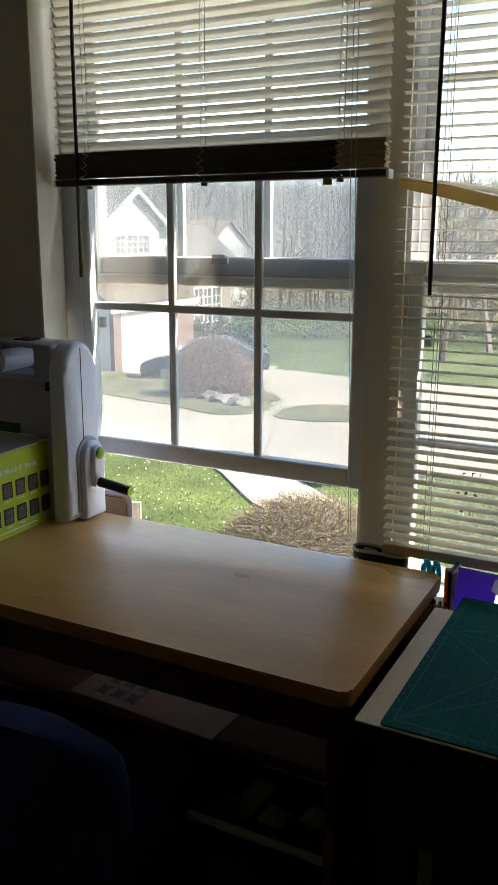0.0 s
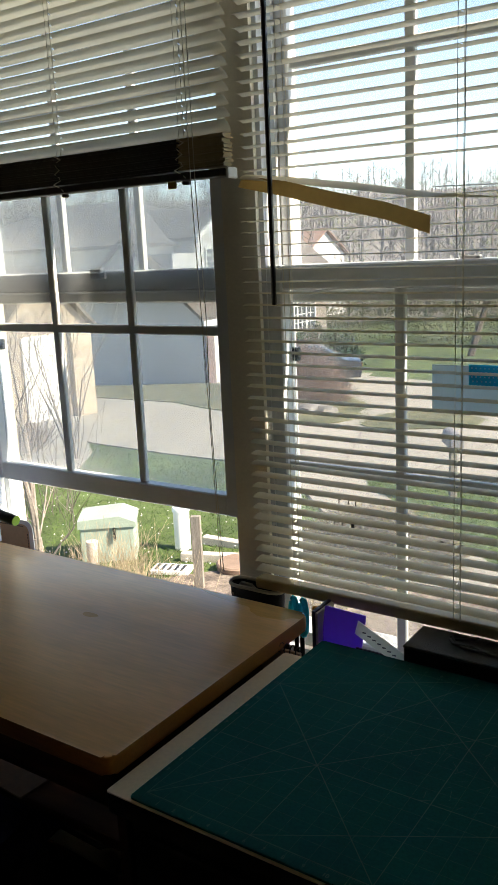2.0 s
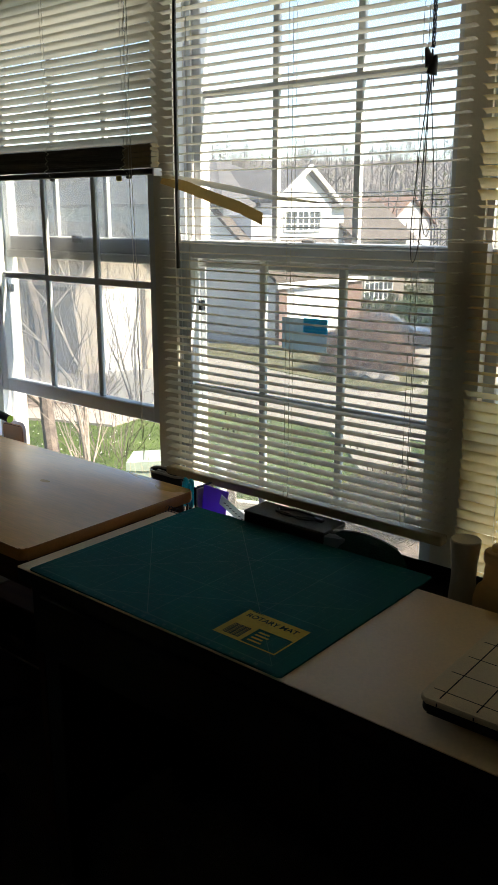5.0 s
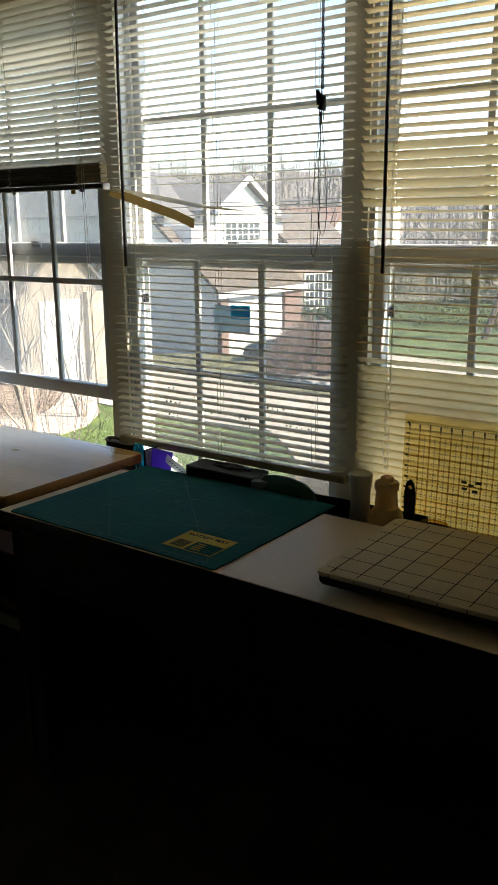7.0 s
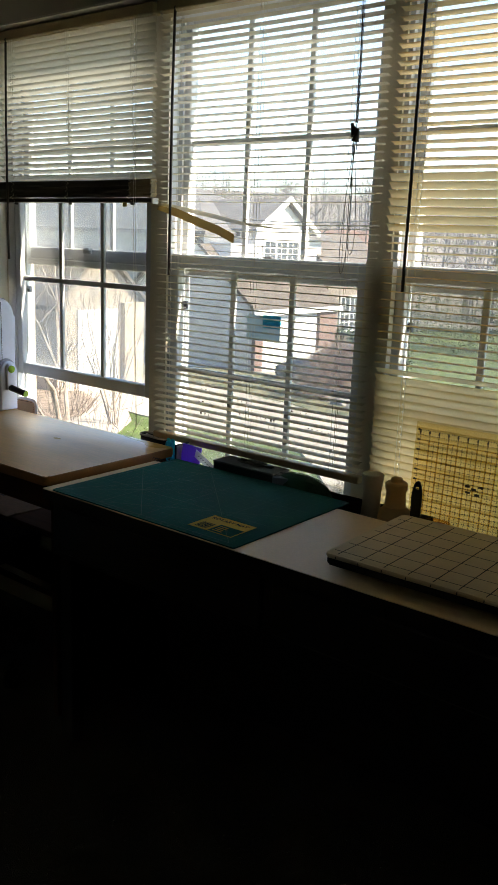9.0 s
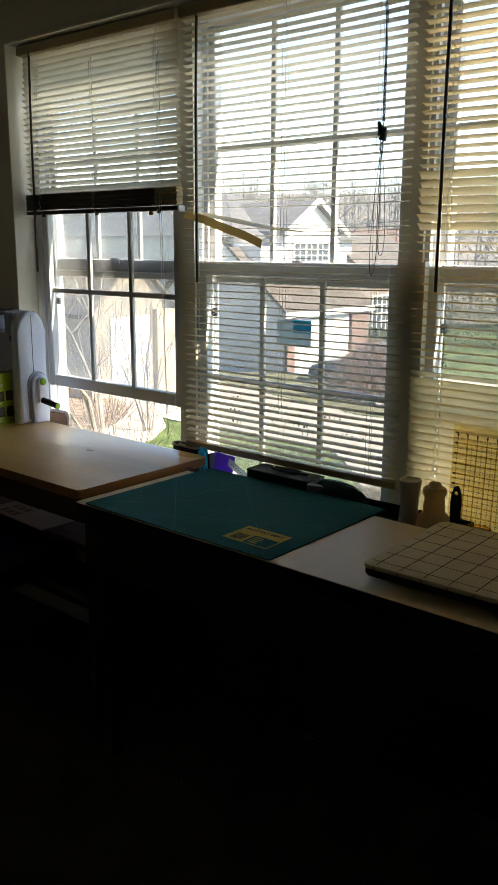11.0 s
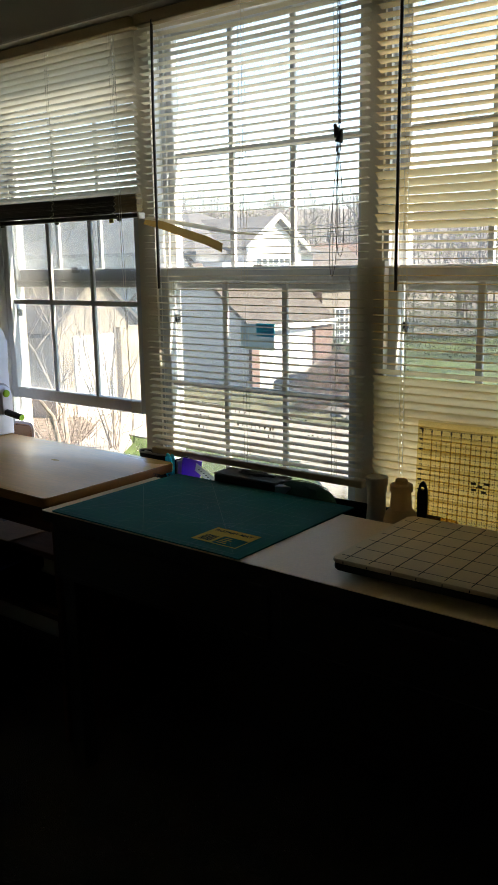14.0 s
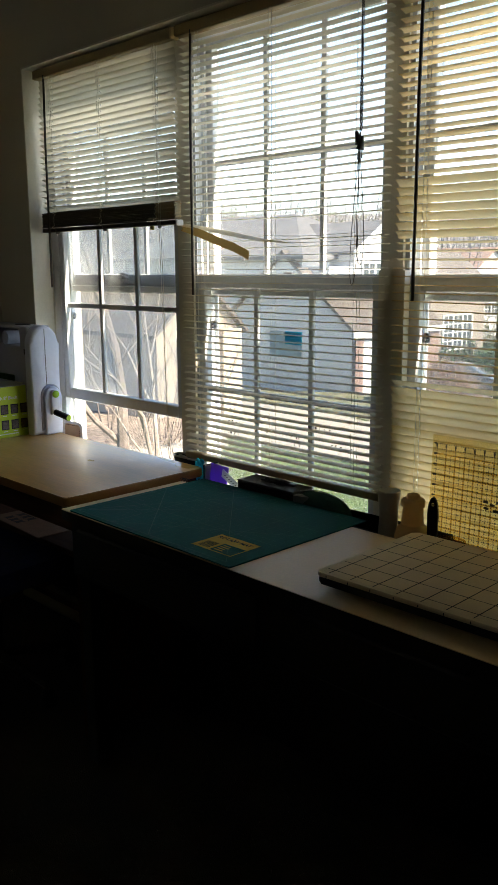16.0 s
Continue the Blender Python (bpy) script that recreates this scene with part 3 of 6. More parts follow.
for x, y, w, d, r in ((-0.36, -0.168, 0.38, 0.14, -2), (-0.125, -0.205, 0.06, 0.06, -2), (-0.05, -0.17, 0.05, 0.06, -8)):
    pp = thing("paper_sheet", (x, y, 0.2205), rz=r, label="loose pale paper sheet lying on the shelf", category="paper", group="loose papers")
    part("sheet", box(B(), -w / 2, w / 2, -d / 2, d / 2, 0, 0.002), M_PAPER, pp)

# chair with a blue cover in front of the desk
chair = thing("desk_chair", (-0.385, -0.62, 0.0), rz=8, label="desk chair with a rounded navy blue fabric back", category="chair")
bm = B()
out = []
for k in range(13):
    a = math.pi * k / 12
    out.append((0.235 * math.cos(a), 0.10 * math.sin(a) ** 0.7))
pts = [(0.235, -0.33), *[(x, z) for x, z in out], (-0.235, -0.33)]
fr = [bm.verts.new((x, -0.15 - 0.03 * (1 - (x / 0.24) ** 2), 0.612 + z)) for x, z in pts]
bk = [bm.verts.new((x, -0.09 - 0.03 * (1 - (x / 0.24) ** 2), 0.612 + z)) for x, z in pts]
for k in range(len(pts)):
    bm.faces.new((fr[k], fr[(k + 1) % len(pts)], bk[(k + 1) % len(pts)], bk[k]))
f1, f2 = bm.faces.new(fr[::-1]), bm.faces.new(bk)
bmesh.ops.bevel(bm, geom=list(f1.edges) + list(f2.edges), offset=0.02, segments=3, affect="EDGES", profile=0.5)
part("backrest", bm, M_BLUE, chair, "navy fabric backrest", True)
part("seat", slab(B(), rounded(-0.23, 0.23, -0.12, 0.33, 0.08), 0.40, 0.47, 0.025, 3), M_BLUE, chair, smooth=True)
part("back_post", box(B(), -0.03, 0.03, -0.13, -0.10, 0.36, 0.50, 0.005), M_BLACK, chair)
part("column", tube(B(), [(0, 0.1, 0.09), (0, 0.1, 0.40)], 0.03, 12), M_CHROME, chair)
for k in range(5):
    a = k * 2 * math.pi / 5
    x, y = 0.27 * math.cos(a), 0.1 + 0.27 * math.sin(a)
    leg = part("leg", tube(B(), [(0, 0.1, 0.11), (x, y, 0.075)], 0.02, 6, 0.013), M_BLACK, chair)
    part("castor", lathe(B(), [(0.01, 0.0), (0.026, 0.006), (0.028, 0.03), (0.015, 0.064)], 12, (x, y, 0.0)), M_BLACK, leg)

# die-cutting machine
M_MACH = material("white_plastic", (0.78, 0.81, 0.97), 0.35, vary=0.03, bump=0.01, fine=60)
# darker copy of the white plastic; shadow on the room side is in it
M_MACHG = material("shaded_grey_plastic", (0.42, 0.42, 0.52), 0.4, vary=0.04, bump=0.01)
M_LIME = material("lime_plastic", (0.30, 0.55, 0.02), 0.4, vary=0.05, bump=0.01)
M_DKGREEN = material("dark_green_plastic", (0.03, 0.10, 0.01), 0.4, bump=0.01)
mach = thing("die_cutting_machine", (-0.694, -0.106, 0.766), label="white hand-cranked die cutting machine on the oak desk", category="craft machine")


def tombstone(bm, x0, x1, yc, hw, z0, z1, r_top, seg=10, bevel=0.0, taper=0.0):
    """An upright plate with a round top, seen along x."""
    prof = [(-hw - taper, z0), (hw + taper, z0)]
    for k in range(seg + 1):
        a = math.pi * k / seg
        prof.append((hw * math.cos(a), z1 - r_top + r_top * math.sin(a)))
    fa = [bm.verts.new((x1, yc + y, z)) for y, z in prof]
    fb = [bm.verts.new((x0, yc + y, z)) for y, z in prof]
    n = len(prof)
    for k in range(n):
        bm.faces.new((fa[k], fa[(k + 1) % n], fb[(k + 1) % n], fb[k]))
    f1 = bm.faces.new(fa)
    bm.faces.new(fb[::-1])
    if bevel:
        bmesh.ops.bevel(bm, geom=list(f1.edges), offset=bevel, segments=3, affect="EDGES", profile=0.6)
    return bm


cap = part("end_cap", tombstone(B(), -0.014, 0.026, 0, 0.060, 0.004, 0.412, 0.070, 14, 0.016, 0.004), M_MACH, mach, "white rounded end cap", True)
part("seam", box(B(), 0.0255, 0.0268, -0.0008, 0.0008, 0.16, 0.398), M_INK, cap)
# body: a bridge between the ends, with a carrying grip cut through its top
bm = B()
box(bm, -0.36, -0.014, -0.054, 0.053, 0.195, 0.335, 0.010, 2)
box(bm, -0.066, -0.014, -0.053, 0.053, 0.325, 0.408, 0.008, 2)
box(bm, -0.36, -0.25, -0.053, 0.053, 0.325, 0.408, 0.010, 2)
part("body", bm, M_MACHG, mach, "grey-white body with a carrying grip, darkened for its shadow")
part("grip_bar", box(B(), -0.26, -0.06, -0.046, 0.046, 0.396, 0.408, 0.005, 2), M_MACHG, mach)
for x0, x1 in ((-0.066, -0.014), (-0.36, -0.30)):
    part("leg", box(B(), x0, x1, -0.053, 0.053, 0.004, 0.20, 0.006), M_MACHG, mach)
part("grip_lining", tube(B(), [(-0.175, -0.050, 0.360), (-0.175, 0.050, 0.360)], 0.026, 16), M_MACH, mach)
part("slot", slab(B(), rounded(-0.26, -0.112, -0.059, -0.052, 0.003), 0.200, 0.222, 0.002), M_DKGREEN, mach, "dark green slot cover")
part("side_slot", box(B(), -0.030, -0.018, -0.0562, -0.050, 0.305, 0.325), M_INK, mach)
part("top_latch", box(B(), -0.15, -0.10, -0.02, 0.02, 0.405, 0.411, 0.002), M_INK, mach)
hub = part("crank_housing", tombstone(B(), 0.022, 0.044, 0.016, 0.036, 0.004, 0.185, 0.04, 10, 0.007), M_MACH, mach, "white crank housing", True)
part("housing_ring", tombstone(B(), 0.022, 0.030, 0.014, 0.043, 0.02, 0.194, 0.046, 10, 0.003), M_MACHG, hub, smooth=True)
bm = B()
tombstone(bm, 0.045, 0.057, 0.016, 0.017, 0.080, 0.175, 0.018, 8, 0.004)
crank = part("crank_arm", bm, M_MACH, mach, "white crank arm", True)
bm = lathe(B(), [(0.0135, 0.0), (0.0135, 0.004), (0.011, 0.006)], 16)
bmesh.ops.rotate(bm, verts=bm.verts, matrix=Matrix.Rotation(radians(90), 3, "Y"), cent=(0, 0, 0))
bmesh.ops.translate(bm, verts=bm.verts, vec=(0.057, 0.016, 0.157))
part("button", bm, M_LIME, crank, "lime green button", True)
handle = part("crank_handle", tube(B(), [(0.057, 0.014, 0.088), (0.08, 0.015, 0.085), (0.138, 0.018, 0.076)], 0.0115, 14), M_BLACK, crank, "black rubber handle", True)
part("handle_end", tube(B(), [(0.138, 0.018, 0.076), (0.1395, 0.018, 0.0758)], 0.0112, 14), M_LIME, handle, "lime green end")

# boxed craft kit
M_LIMEBOX = material("lime_card", (0.52, 0.66, 0.015), 0.45, vary=0.05, bump=0.01)
M_BOXTOP = material("grey_card_top", (0.60, 0.60, 0.60), 0.6, vary=0.06, bump=0.02)
M_PIC = material("brown_picture", (0.10, 0.07, 0.06), 0.5, vary=0.3, scale=120, bump=0)
kit = thing("craft_kit_box", (-0.80, -0.27, 0.766), label="lime green craft kit box with picture squares, on desk", category="box")
part("carton", box(B(), -0.075, 0.068, -0.105, 0.118, 0, 0.189, 0.0015), M_LIMEBOX, kit)
part("lid", box(B(), -0.075, 0.068, -0.105, 0.118, 0.1895, 0.192, 0.001), M_BOXTOP, kit, "grey-white top panel")
for r, z in enumerate((0.088, 0.030)):
    for k in range(5):
        y = 0.084 - 0.040 * k
        frame_ob = part("picture", box(B(), 0.0683, 0.0690, y, y + 0.030, z, z + 0.036), M_INK, kit, "small framed block picture")
        part("picture_field", box(B(), 0.0691, 0.0695, y + 0.003, y + 0.027, z + 0.003, z + 0.032), M_PIC, frame_ob)
        part("caption_bar", box(B(), 0.0683, 0.0687, y + 0.006, y + 0.024, z - 0.008, z - 0.0055), M_WHITE, kit)


def words(name, text, size, m, mat, parent, label=""):
    """Lettering as a flat mesh from the built-in font."""
    cu = bpy.data.curves.new(name, "FONT")
    cu.body, cu.size, cu.extrude, cu.offset = text, size, 0.0001, size * 0.022
    tmp = new(name, cu)
    me = bpy.data.meshes.new_from_object(tmp.evaluated_get(bpy.context.evaluated_depsgraph_get()))
    bpy.data.objects.remove(tmp)
    me.materials.append(mat)
    ob = new(name, me)
    ob.parent = parent
    ob.matrix_basis = m
    return tagged(ob, label)


words("title", 'Mix & Match 8" Block', 0.0165, pose(0.0686, -0.072, 0.143, 90, 0, 90), M_WHITE, kit, "white printed title")
part("caption_bar", box(B(), 0.0683, 0.0687, -0.09, 0.07, 0.012, 0.015), M_WHITE, kit)

# stitched clear template standing behind the machine
M_TAN = material("tan_card", (0.50, 0.34, 0.22), 0.7, vary=0.06)
tpl = thing("sewing_template", (-0.735, 0.006, 0.6352), rz=3, label="tan card with black stitched border in clear sleeve", category="template")
M_SLEEVE = material("clear_sleeve", (0.75, 0.76, 0.78), 0.2, vary=0.02)
bm = B()
slab(bm, rounded(0.0, 0.112, -0.165, 0, 0.022, 6), -0.0015, 0.0015, 0.0008)
bmesh.ops.rotate(bm, verts=bm.verts, matrix=Matrix.Rotation(radians(-90), 3, "X"), cent=(0, 0, 0))
part("sleeve", bm, M_SLEEVE, tpl)
bm = slab(B(), rounded(0.001, 0.100, -0.155, -0.004, 0.018, 6), -0.0004, 0.0004)
bmesh.ops.rotate(bm, verts=bm.verts, matrix=Matrix.Rotation(radians(-90), 3, "X"), cent=(0, 0, 0))
bmesh.ops.translate(bm, verts=bm.verts, vec=(0, -0.0022, 0))
part("card", bm, M_TAN, tpl)
for k in range(12):
    part("stitch", box(B(), 0.002 + 0.007 * k, 0.0065 + 0.007 * k, -0.0034, -0.0027, 0.1495, 0.1515), M_INK, tpl)
for k in range(8):
    part("stitch", box(B(), 0.0955, 0.0975, -0.0034, -0.0027, 0.080 + 0.007 * k, 0.0845 + 0.007 * k), M_INK, tpl)

# ---- table side ----
T = Vector((1.0, -0.38, 0))
table = thing("work_table", T, label="pale laminate work table with dark front and legs", category="table")
part("tabletop", at(slab(B(), rounded(0.176, 2.05, -0.5865, -0.165, 0.004, 2), 0.7435, 0.7455), T), M_LAMI, table, "pale cream laminate top")
# black edge: the shade on the table's front is put into its colour
part("shaded_edge", at(slab(B(), rounded(0.176, 2.05, -0.5865, -0.165, 0.004, 2), 0.717, 0.7433), T), M_BLACK, table)
# unseen black panel, added in place of the shade on the wall behind
part("shade_panel", at(box(B(), 0.26, 1.98, -0.185, -0.170, 0.06, 0.7165), T), M_BLACK, table)
part("front_apron", at(box(B(), 0.20, 2.03, -0.57, -0.55, 0.56, 0.717), T), M_BLACK, table)
part("drawer_front", at(box(B(), 0.24, 0.92, -0.585, -0.571, 0.58, 0.70, 0.003), T), M_BLACK, table)
part("drawer_front", at(box(B(), 0.95, 1.63, -0.585, -0.571, 0.58, 0.70, 0.003), T), M_BLACK, table)
for x in (0.21, 1.98):
    for y in (-0.56, -0.21):
        part("leg", at(box(B(), x, x + 0.05, y, y + 0.045, 0, 0.717, 0.003), T), M_BLACK, table)

# cutting mat with its printed rules
MO = Vector((0.524, -0.343, 0.7456))
mat = thing("cutting_mat", MO, label="teal green rotary cutting mat with inch grid, on table", category="cutting mat")
mx0, mx1, my0, my1 = -0.312, 0.316, -0.240, 0.240
part("sheet", slab(B(), rounded(mx0, mx1, my0, my1, 0.005), 0, 0.003, 0.0008, 1), M_MAT, mat)
gx0, gy0, IN = -0.298, -0.222, 0.0254
NX, NY = 23, 17
zt = 0.0031


def rule(bm, p, q, w):
    p, q = Vector((*p, 0)), Vector((*q, 0))
    n = (q - p).normalized().cross(Vector((0, 0, 1))) * w / 2
    bm.faces.new([bm.verts.new((v.x, v.y, zt)) for v in (p - n, p + n, q + n, q - n)])


for k in range(NX + 1):
    bm = B()
    rule(bm, (gx0 + IN * k, gy0), (gx0 + IN * k, gy0 + IN * NY), 0.0011 if k % 6 == 0 else 0.0004)
    part("grid_line", bm, M_MATLINE, mat)
for k in range(NY + 1):
    bm = B()
    rule(bm, (gx0, gy0 + IN * k), (gx0 + IN * NX, gy0 + IN * k), 0.0011 if k % 6 == 0 else 0.0004)
    part("grid_line", bm, M_MATLINE, mat)
zt = 0.0033
for p, q in (((0, 0), (17, 17)), ((0, 12), (12, 0)), ((0, 0), (9.8, 17)), ((6, 0), (23, 9.8)), ((0, 12), (8.7, 17)), ((23, 0), (6, 17))):
    bm = B()
    rule(bm, (gx0 + IN * p[0], gy0 + IN * p[1]), (gx0 + IN * q[0], gy0 + IN * q[1]), 0.0012)
    part("angle_line", bm, M_MATLINE, mat)
for far in (0, 1):
    bm = B()
    for k in range(NX * 8 + 1):
        h = 0.007 if k % 8 == 0 else 0.0035
        y = gy0 + IN * NY if far else gy0 - h
        rule(bm, (gx0 + IN * k / 8, y), (gx0 + IN * k / 8, y + h), 0.0006)
    tagged(part("edge_scale", bm, M_MATLINE, mat), kind="stuff")
for k in range(1, NX):
    for y, up in ((gy0 - 0.014, 0), (gy0 + IN * NY + 0.008, 180)):
        words("numeral", str(k), 0.008, pose(gx0 + IN * k - 0.002, y, 0.0033), M_MATLINE, mat)
for k in range(1, NY):
    words("numeral", str(k), 0.008, pose(gx0 - 0.010, gy0 + IN * k - 0.003, 0.0033), M_MATLINE, mat)
# yellow printed panel near one corner
panel = part("panel", box(B(), 0.137, 0.269, -0.141, -0.097, 0.0036, 0.0040), M_MATYELLOW, mat, "yellow printed panel")
part("panel", box(B(), 0.137, 0.195, -0.195, -0.1412, 0.0036, 0.0040), M_MATYELLOW, mat, "yellow printed panel")
bm = B()
for x0, x1, y0, y1 in ((0.195, 0.269, -0.195, -0.192), (0.266, 0.269, -0.192, -0.141)):
    box(bm, x0, x1, y0, y1, 0.0036, 0.0039)
part("panel_border", bm, M_MATYELLOW, mat)
words("panel_title", "ROTARY MAT", 0.0176, pose(0.146, -0.120, 0.0041), M_MATDARK, mat, "dark printed title")
part("title_bar", box(B(), 0.145, 0.17, -0.0995, -0.098, 0.0041, 0.0042), M_MATDARK, mat)
for k in range(12):
    part("barcode_bar", box(B(), 0.150 + 0.003 * k, 0.1515 + 0.003 * k + 0.0005 * (k % 3), -0.187, -0.150, 0.0041, 0.0042), M_MATDARK, mat)
for k in range(4):
    part("text_bar", box(B(), 0.202, 0.225 + 0.005 * (k % 2), -0.153 - 0.010 * k, -0.149 - 0.010 * k, 0.0036, 0.0039), M_MATYELLOW, mat)
bm = B()
rnd = random.Random(12)
for k in range(40):
    x, y, a, l = rnd.gauss(0.02, 0.05), rnd.gauss(0.0, 0.05), rnd.uniform(0, 3.1), rnd.uniform(0.004, 0.02)
    rule(bm, (x, y), (x + l * math.cos(a), y + l * math.sin(a)), 0.0006)
tagged(part("scuff", bm, M_MATLINE, mat), kind="stuff")

# gridded pressing board
M_PRESS = material("grey_cloth", (0.84, 0.72, 0.52), 0.9, vary=0.06, scale=12, fine=500, bump=0.25)
M_PLINE = material("black_grid", (0.02, 0.02, 0.02), 0.8, vary=0.1, bump=0)
PB = Vector((1.30, -0.36, 0.7456))
press = thing("pressing_board", PB, rz=1.0, label="grey cloth pressing board with black two-inch grid", category="pressing board")
part("foot_board", slab(B(), rounded(-0.215, 0.59, -0.140, 0.140, 0.015), 0.0, 0.014, 0.002), M_BLACK, press)
part("core", slab(B(), rounded(-0.251, 0.62, -0.177, 0.171, 0.011), 0.0142, 0.030, 0.005, 2), M_BLACK, press, "black underside and edge")
part("pad", slab(B(), rounded(-0.253, 0.622, -0.179, 0.173, 0.011), 0.030, 0.039, 0.004, 3), M_PRESS, press, "grey gridded cloth pad", True)
for k in range(16):
    bm = B()
    x = -0.225 + 0.0535 * k
    box(bm, x - 0.0009, x + 0.0009, -0.170, 0.164, 0.0388, 0.0394)
    part("grid_line", bm, M_PLINE, press)
    if x < 0.6:
        bm = B()
        box(bm, x - 0.0009, x + 0.0009, -0.1797, -0.1788, 0.031, 0.036)
        part("grid_line", bm, M_PLINE, press)
for k in range(6):
    y = -0.150 + 0.0560 * k
    part("grid_line", box(B(), -0.244, 0.61, y - 0.0007, y + 0.0007, 0.0388, 0.0393), M_PLINE, press)

# ---- on the window stool ----
ZS = OZ0 + 0.005
M_WHITEC = material("cream_ceramic", (0.60, 0.55, 0.46), 0.5, vary=0.05, bump=0.03)
tray = thing("black_tray", (0.925, -0.098, ZS), label="black open caddy tray standing on the window stool", category="tray")
part("floor_panel", box(B(), -0.195, 0.116, -0.058, 0.068, 0, 0.062), M_BLACK, tray)
for x0, x1, y0, y1 in ((-0.199, 0.120, -0.062, -0.058), (-0.199, 0.120, 0.068, 0.072), (-0.199, -0.195, -0.058, 0.068), (0.116, 0.120, -0.058, 0.068)):
    part("side", box(B(), x0, x1, y0, y1, 0, 0.105, 0.001), M_BLACK, tray)
vase = thing("ceramic_vase", (0.895, -0.088, ZS + 0.0625), label="pale waisted ceramic cylinder standing in the caddy", category="vase")
part("vessel", lathe(B(), [(0.026, 0), (0.0265, 0.02), (0.0235, 0.06), (0.024, 0.09), (0.028, 0.124), (0.029, 0.136), (0.027, 0.1385), (0.023, 0.136)], 28), M_WHITEC, vase, smooth=True)
M_PLAST = thin(material("cream_plastic", (0.60, 0.52, 0.40), 0.5, vary=0.05, bump=0.03), 0.5, (0.85, 0.66, 0.40))
bottle = thing("glue_bottle", (0.958, -0.075, ZS + 0.0625), label="pale squat bottle with a ribbed screw cap", category="bottle")
part("bottle_body", lathe(B(), [(0.038, 0), (0.043, 0.010), (0.044, 0.03), (0.038, 0.052), (0.028, 0.062), (0.0255, 0.098), (0.024, 0.106)], 28), M_PLAST, bottle, smooth=True)
part("bottle_cap", lathe(B(), [(0.029, 0.1065), (0.0295, 0.122), (0.026, 0.126), (0.016, 0.127), (0.0155, 0.136), (0.013, 0.138)], 20), M_PLAST, bottle, smooth=True)
tool = thing("rotary_cutter", (1.022, -0.085, ZS + 0.0625), rz=14, label="black cutter with a holed oval handle, upright", category="cutting tool")
bm = B()
n = 24
o1 = [(0.0175 * math.cos(a) * (0.72 + 0.28 * max(0, math.sin(a))), 0.074 + 0.070 * math.sin(a)) for a in [2 * math.pi * k / n for k in range(n)]]
hc, hr = (0.0, 0.126), 0.0046
o2 = [(hc[0] + hr * math.cos(a), hc[1] + hr * math.sin(a)) for a in [2 * math.pi * k / n for k in range(n)]]
q = {}
for s_, y in (("f", -0.004), ("b", 0.004)):
    q[s_] = [bm.verts.new((x, y, z)) for x, z in o1], [bm.verts.new((x, y, z)) for x, z in o2]
for k in range(n):
    k2 = (k + 1) % n
    bm.faces.new((q["f"][0][k], q["f"][0][k2], q["f"][1][k2], q["f"][1][k]))
    bm.faces.new((q["b"][0][k2], q["b"][0][k], q["b"][1][k], q["b"][1][k2]))
    bm.faces.new((q["f"][0][k2], q["f"][0][k], q["b"][0][k], q["b"][0][k2]))
    bm.faces.new((q["f"][1][k], q["f"][1][k2], q["b"][1][k2], q["b"][1][k]))
part("handle", bm, M_BLACK, tool, "black oval handle with a hole")
part("blade_guard", lathe(B(), [(0.010, 0.0), (0.016, 0.004), (0.014, 0.012)], 16), M_CHROME, tool)

# clear quilting ruler leaning on the blind
# clear acrylic; amber light from the blind behind is put into the tint
M_ACRYL = pane_material("amber_lit_acrylic", 0.02, (0.94, 0.86, 0.64))
M_RLINE = material("ruler_ink", (0.05, 0.030, 0.010), 0.6, bump=0)
M_RYEL = pane_material("ruler_yellow", 0, (0.97, 0.86, 0.52))
ruler = thing("quilting_ruler", (0.972, -0.030, ZS), label="clear square quilting ruler with black inch grid, leaning, tinted for amber backlight", category="ruler")
ruler.matrix_basis = pose(0.972, -0.034, ZS, -2.6, 0, 0)
RS = 0.0259
plate = part("plate", box(B(), 0, RS * 12.5, 0, 0.003, 0, RS * 12.8 + 0.012), M_ACRYL, ruler, "clear acrylic plate, amber backlight in its tint")
plate.visible_shadow = False


def dashes(bm, u, upright, w0, w1, f, top, y0=-0.0006, y1=-0.0002):
    """A dashed printed line along the ruler, its dashes by turns wide and narrow."""
    for j in range(100):
        v = 0.004 + RS * j / 8
        if v > top:
            break
        w = w1 if j % 2 else w0
        a, b = (u - w, u + w), (v, v + RS * f)
        (x0, x1), (z0, z1) = (a, b) if upright else (b, a)
        box(bm, x0, x1, y0, y1, z0, z1)


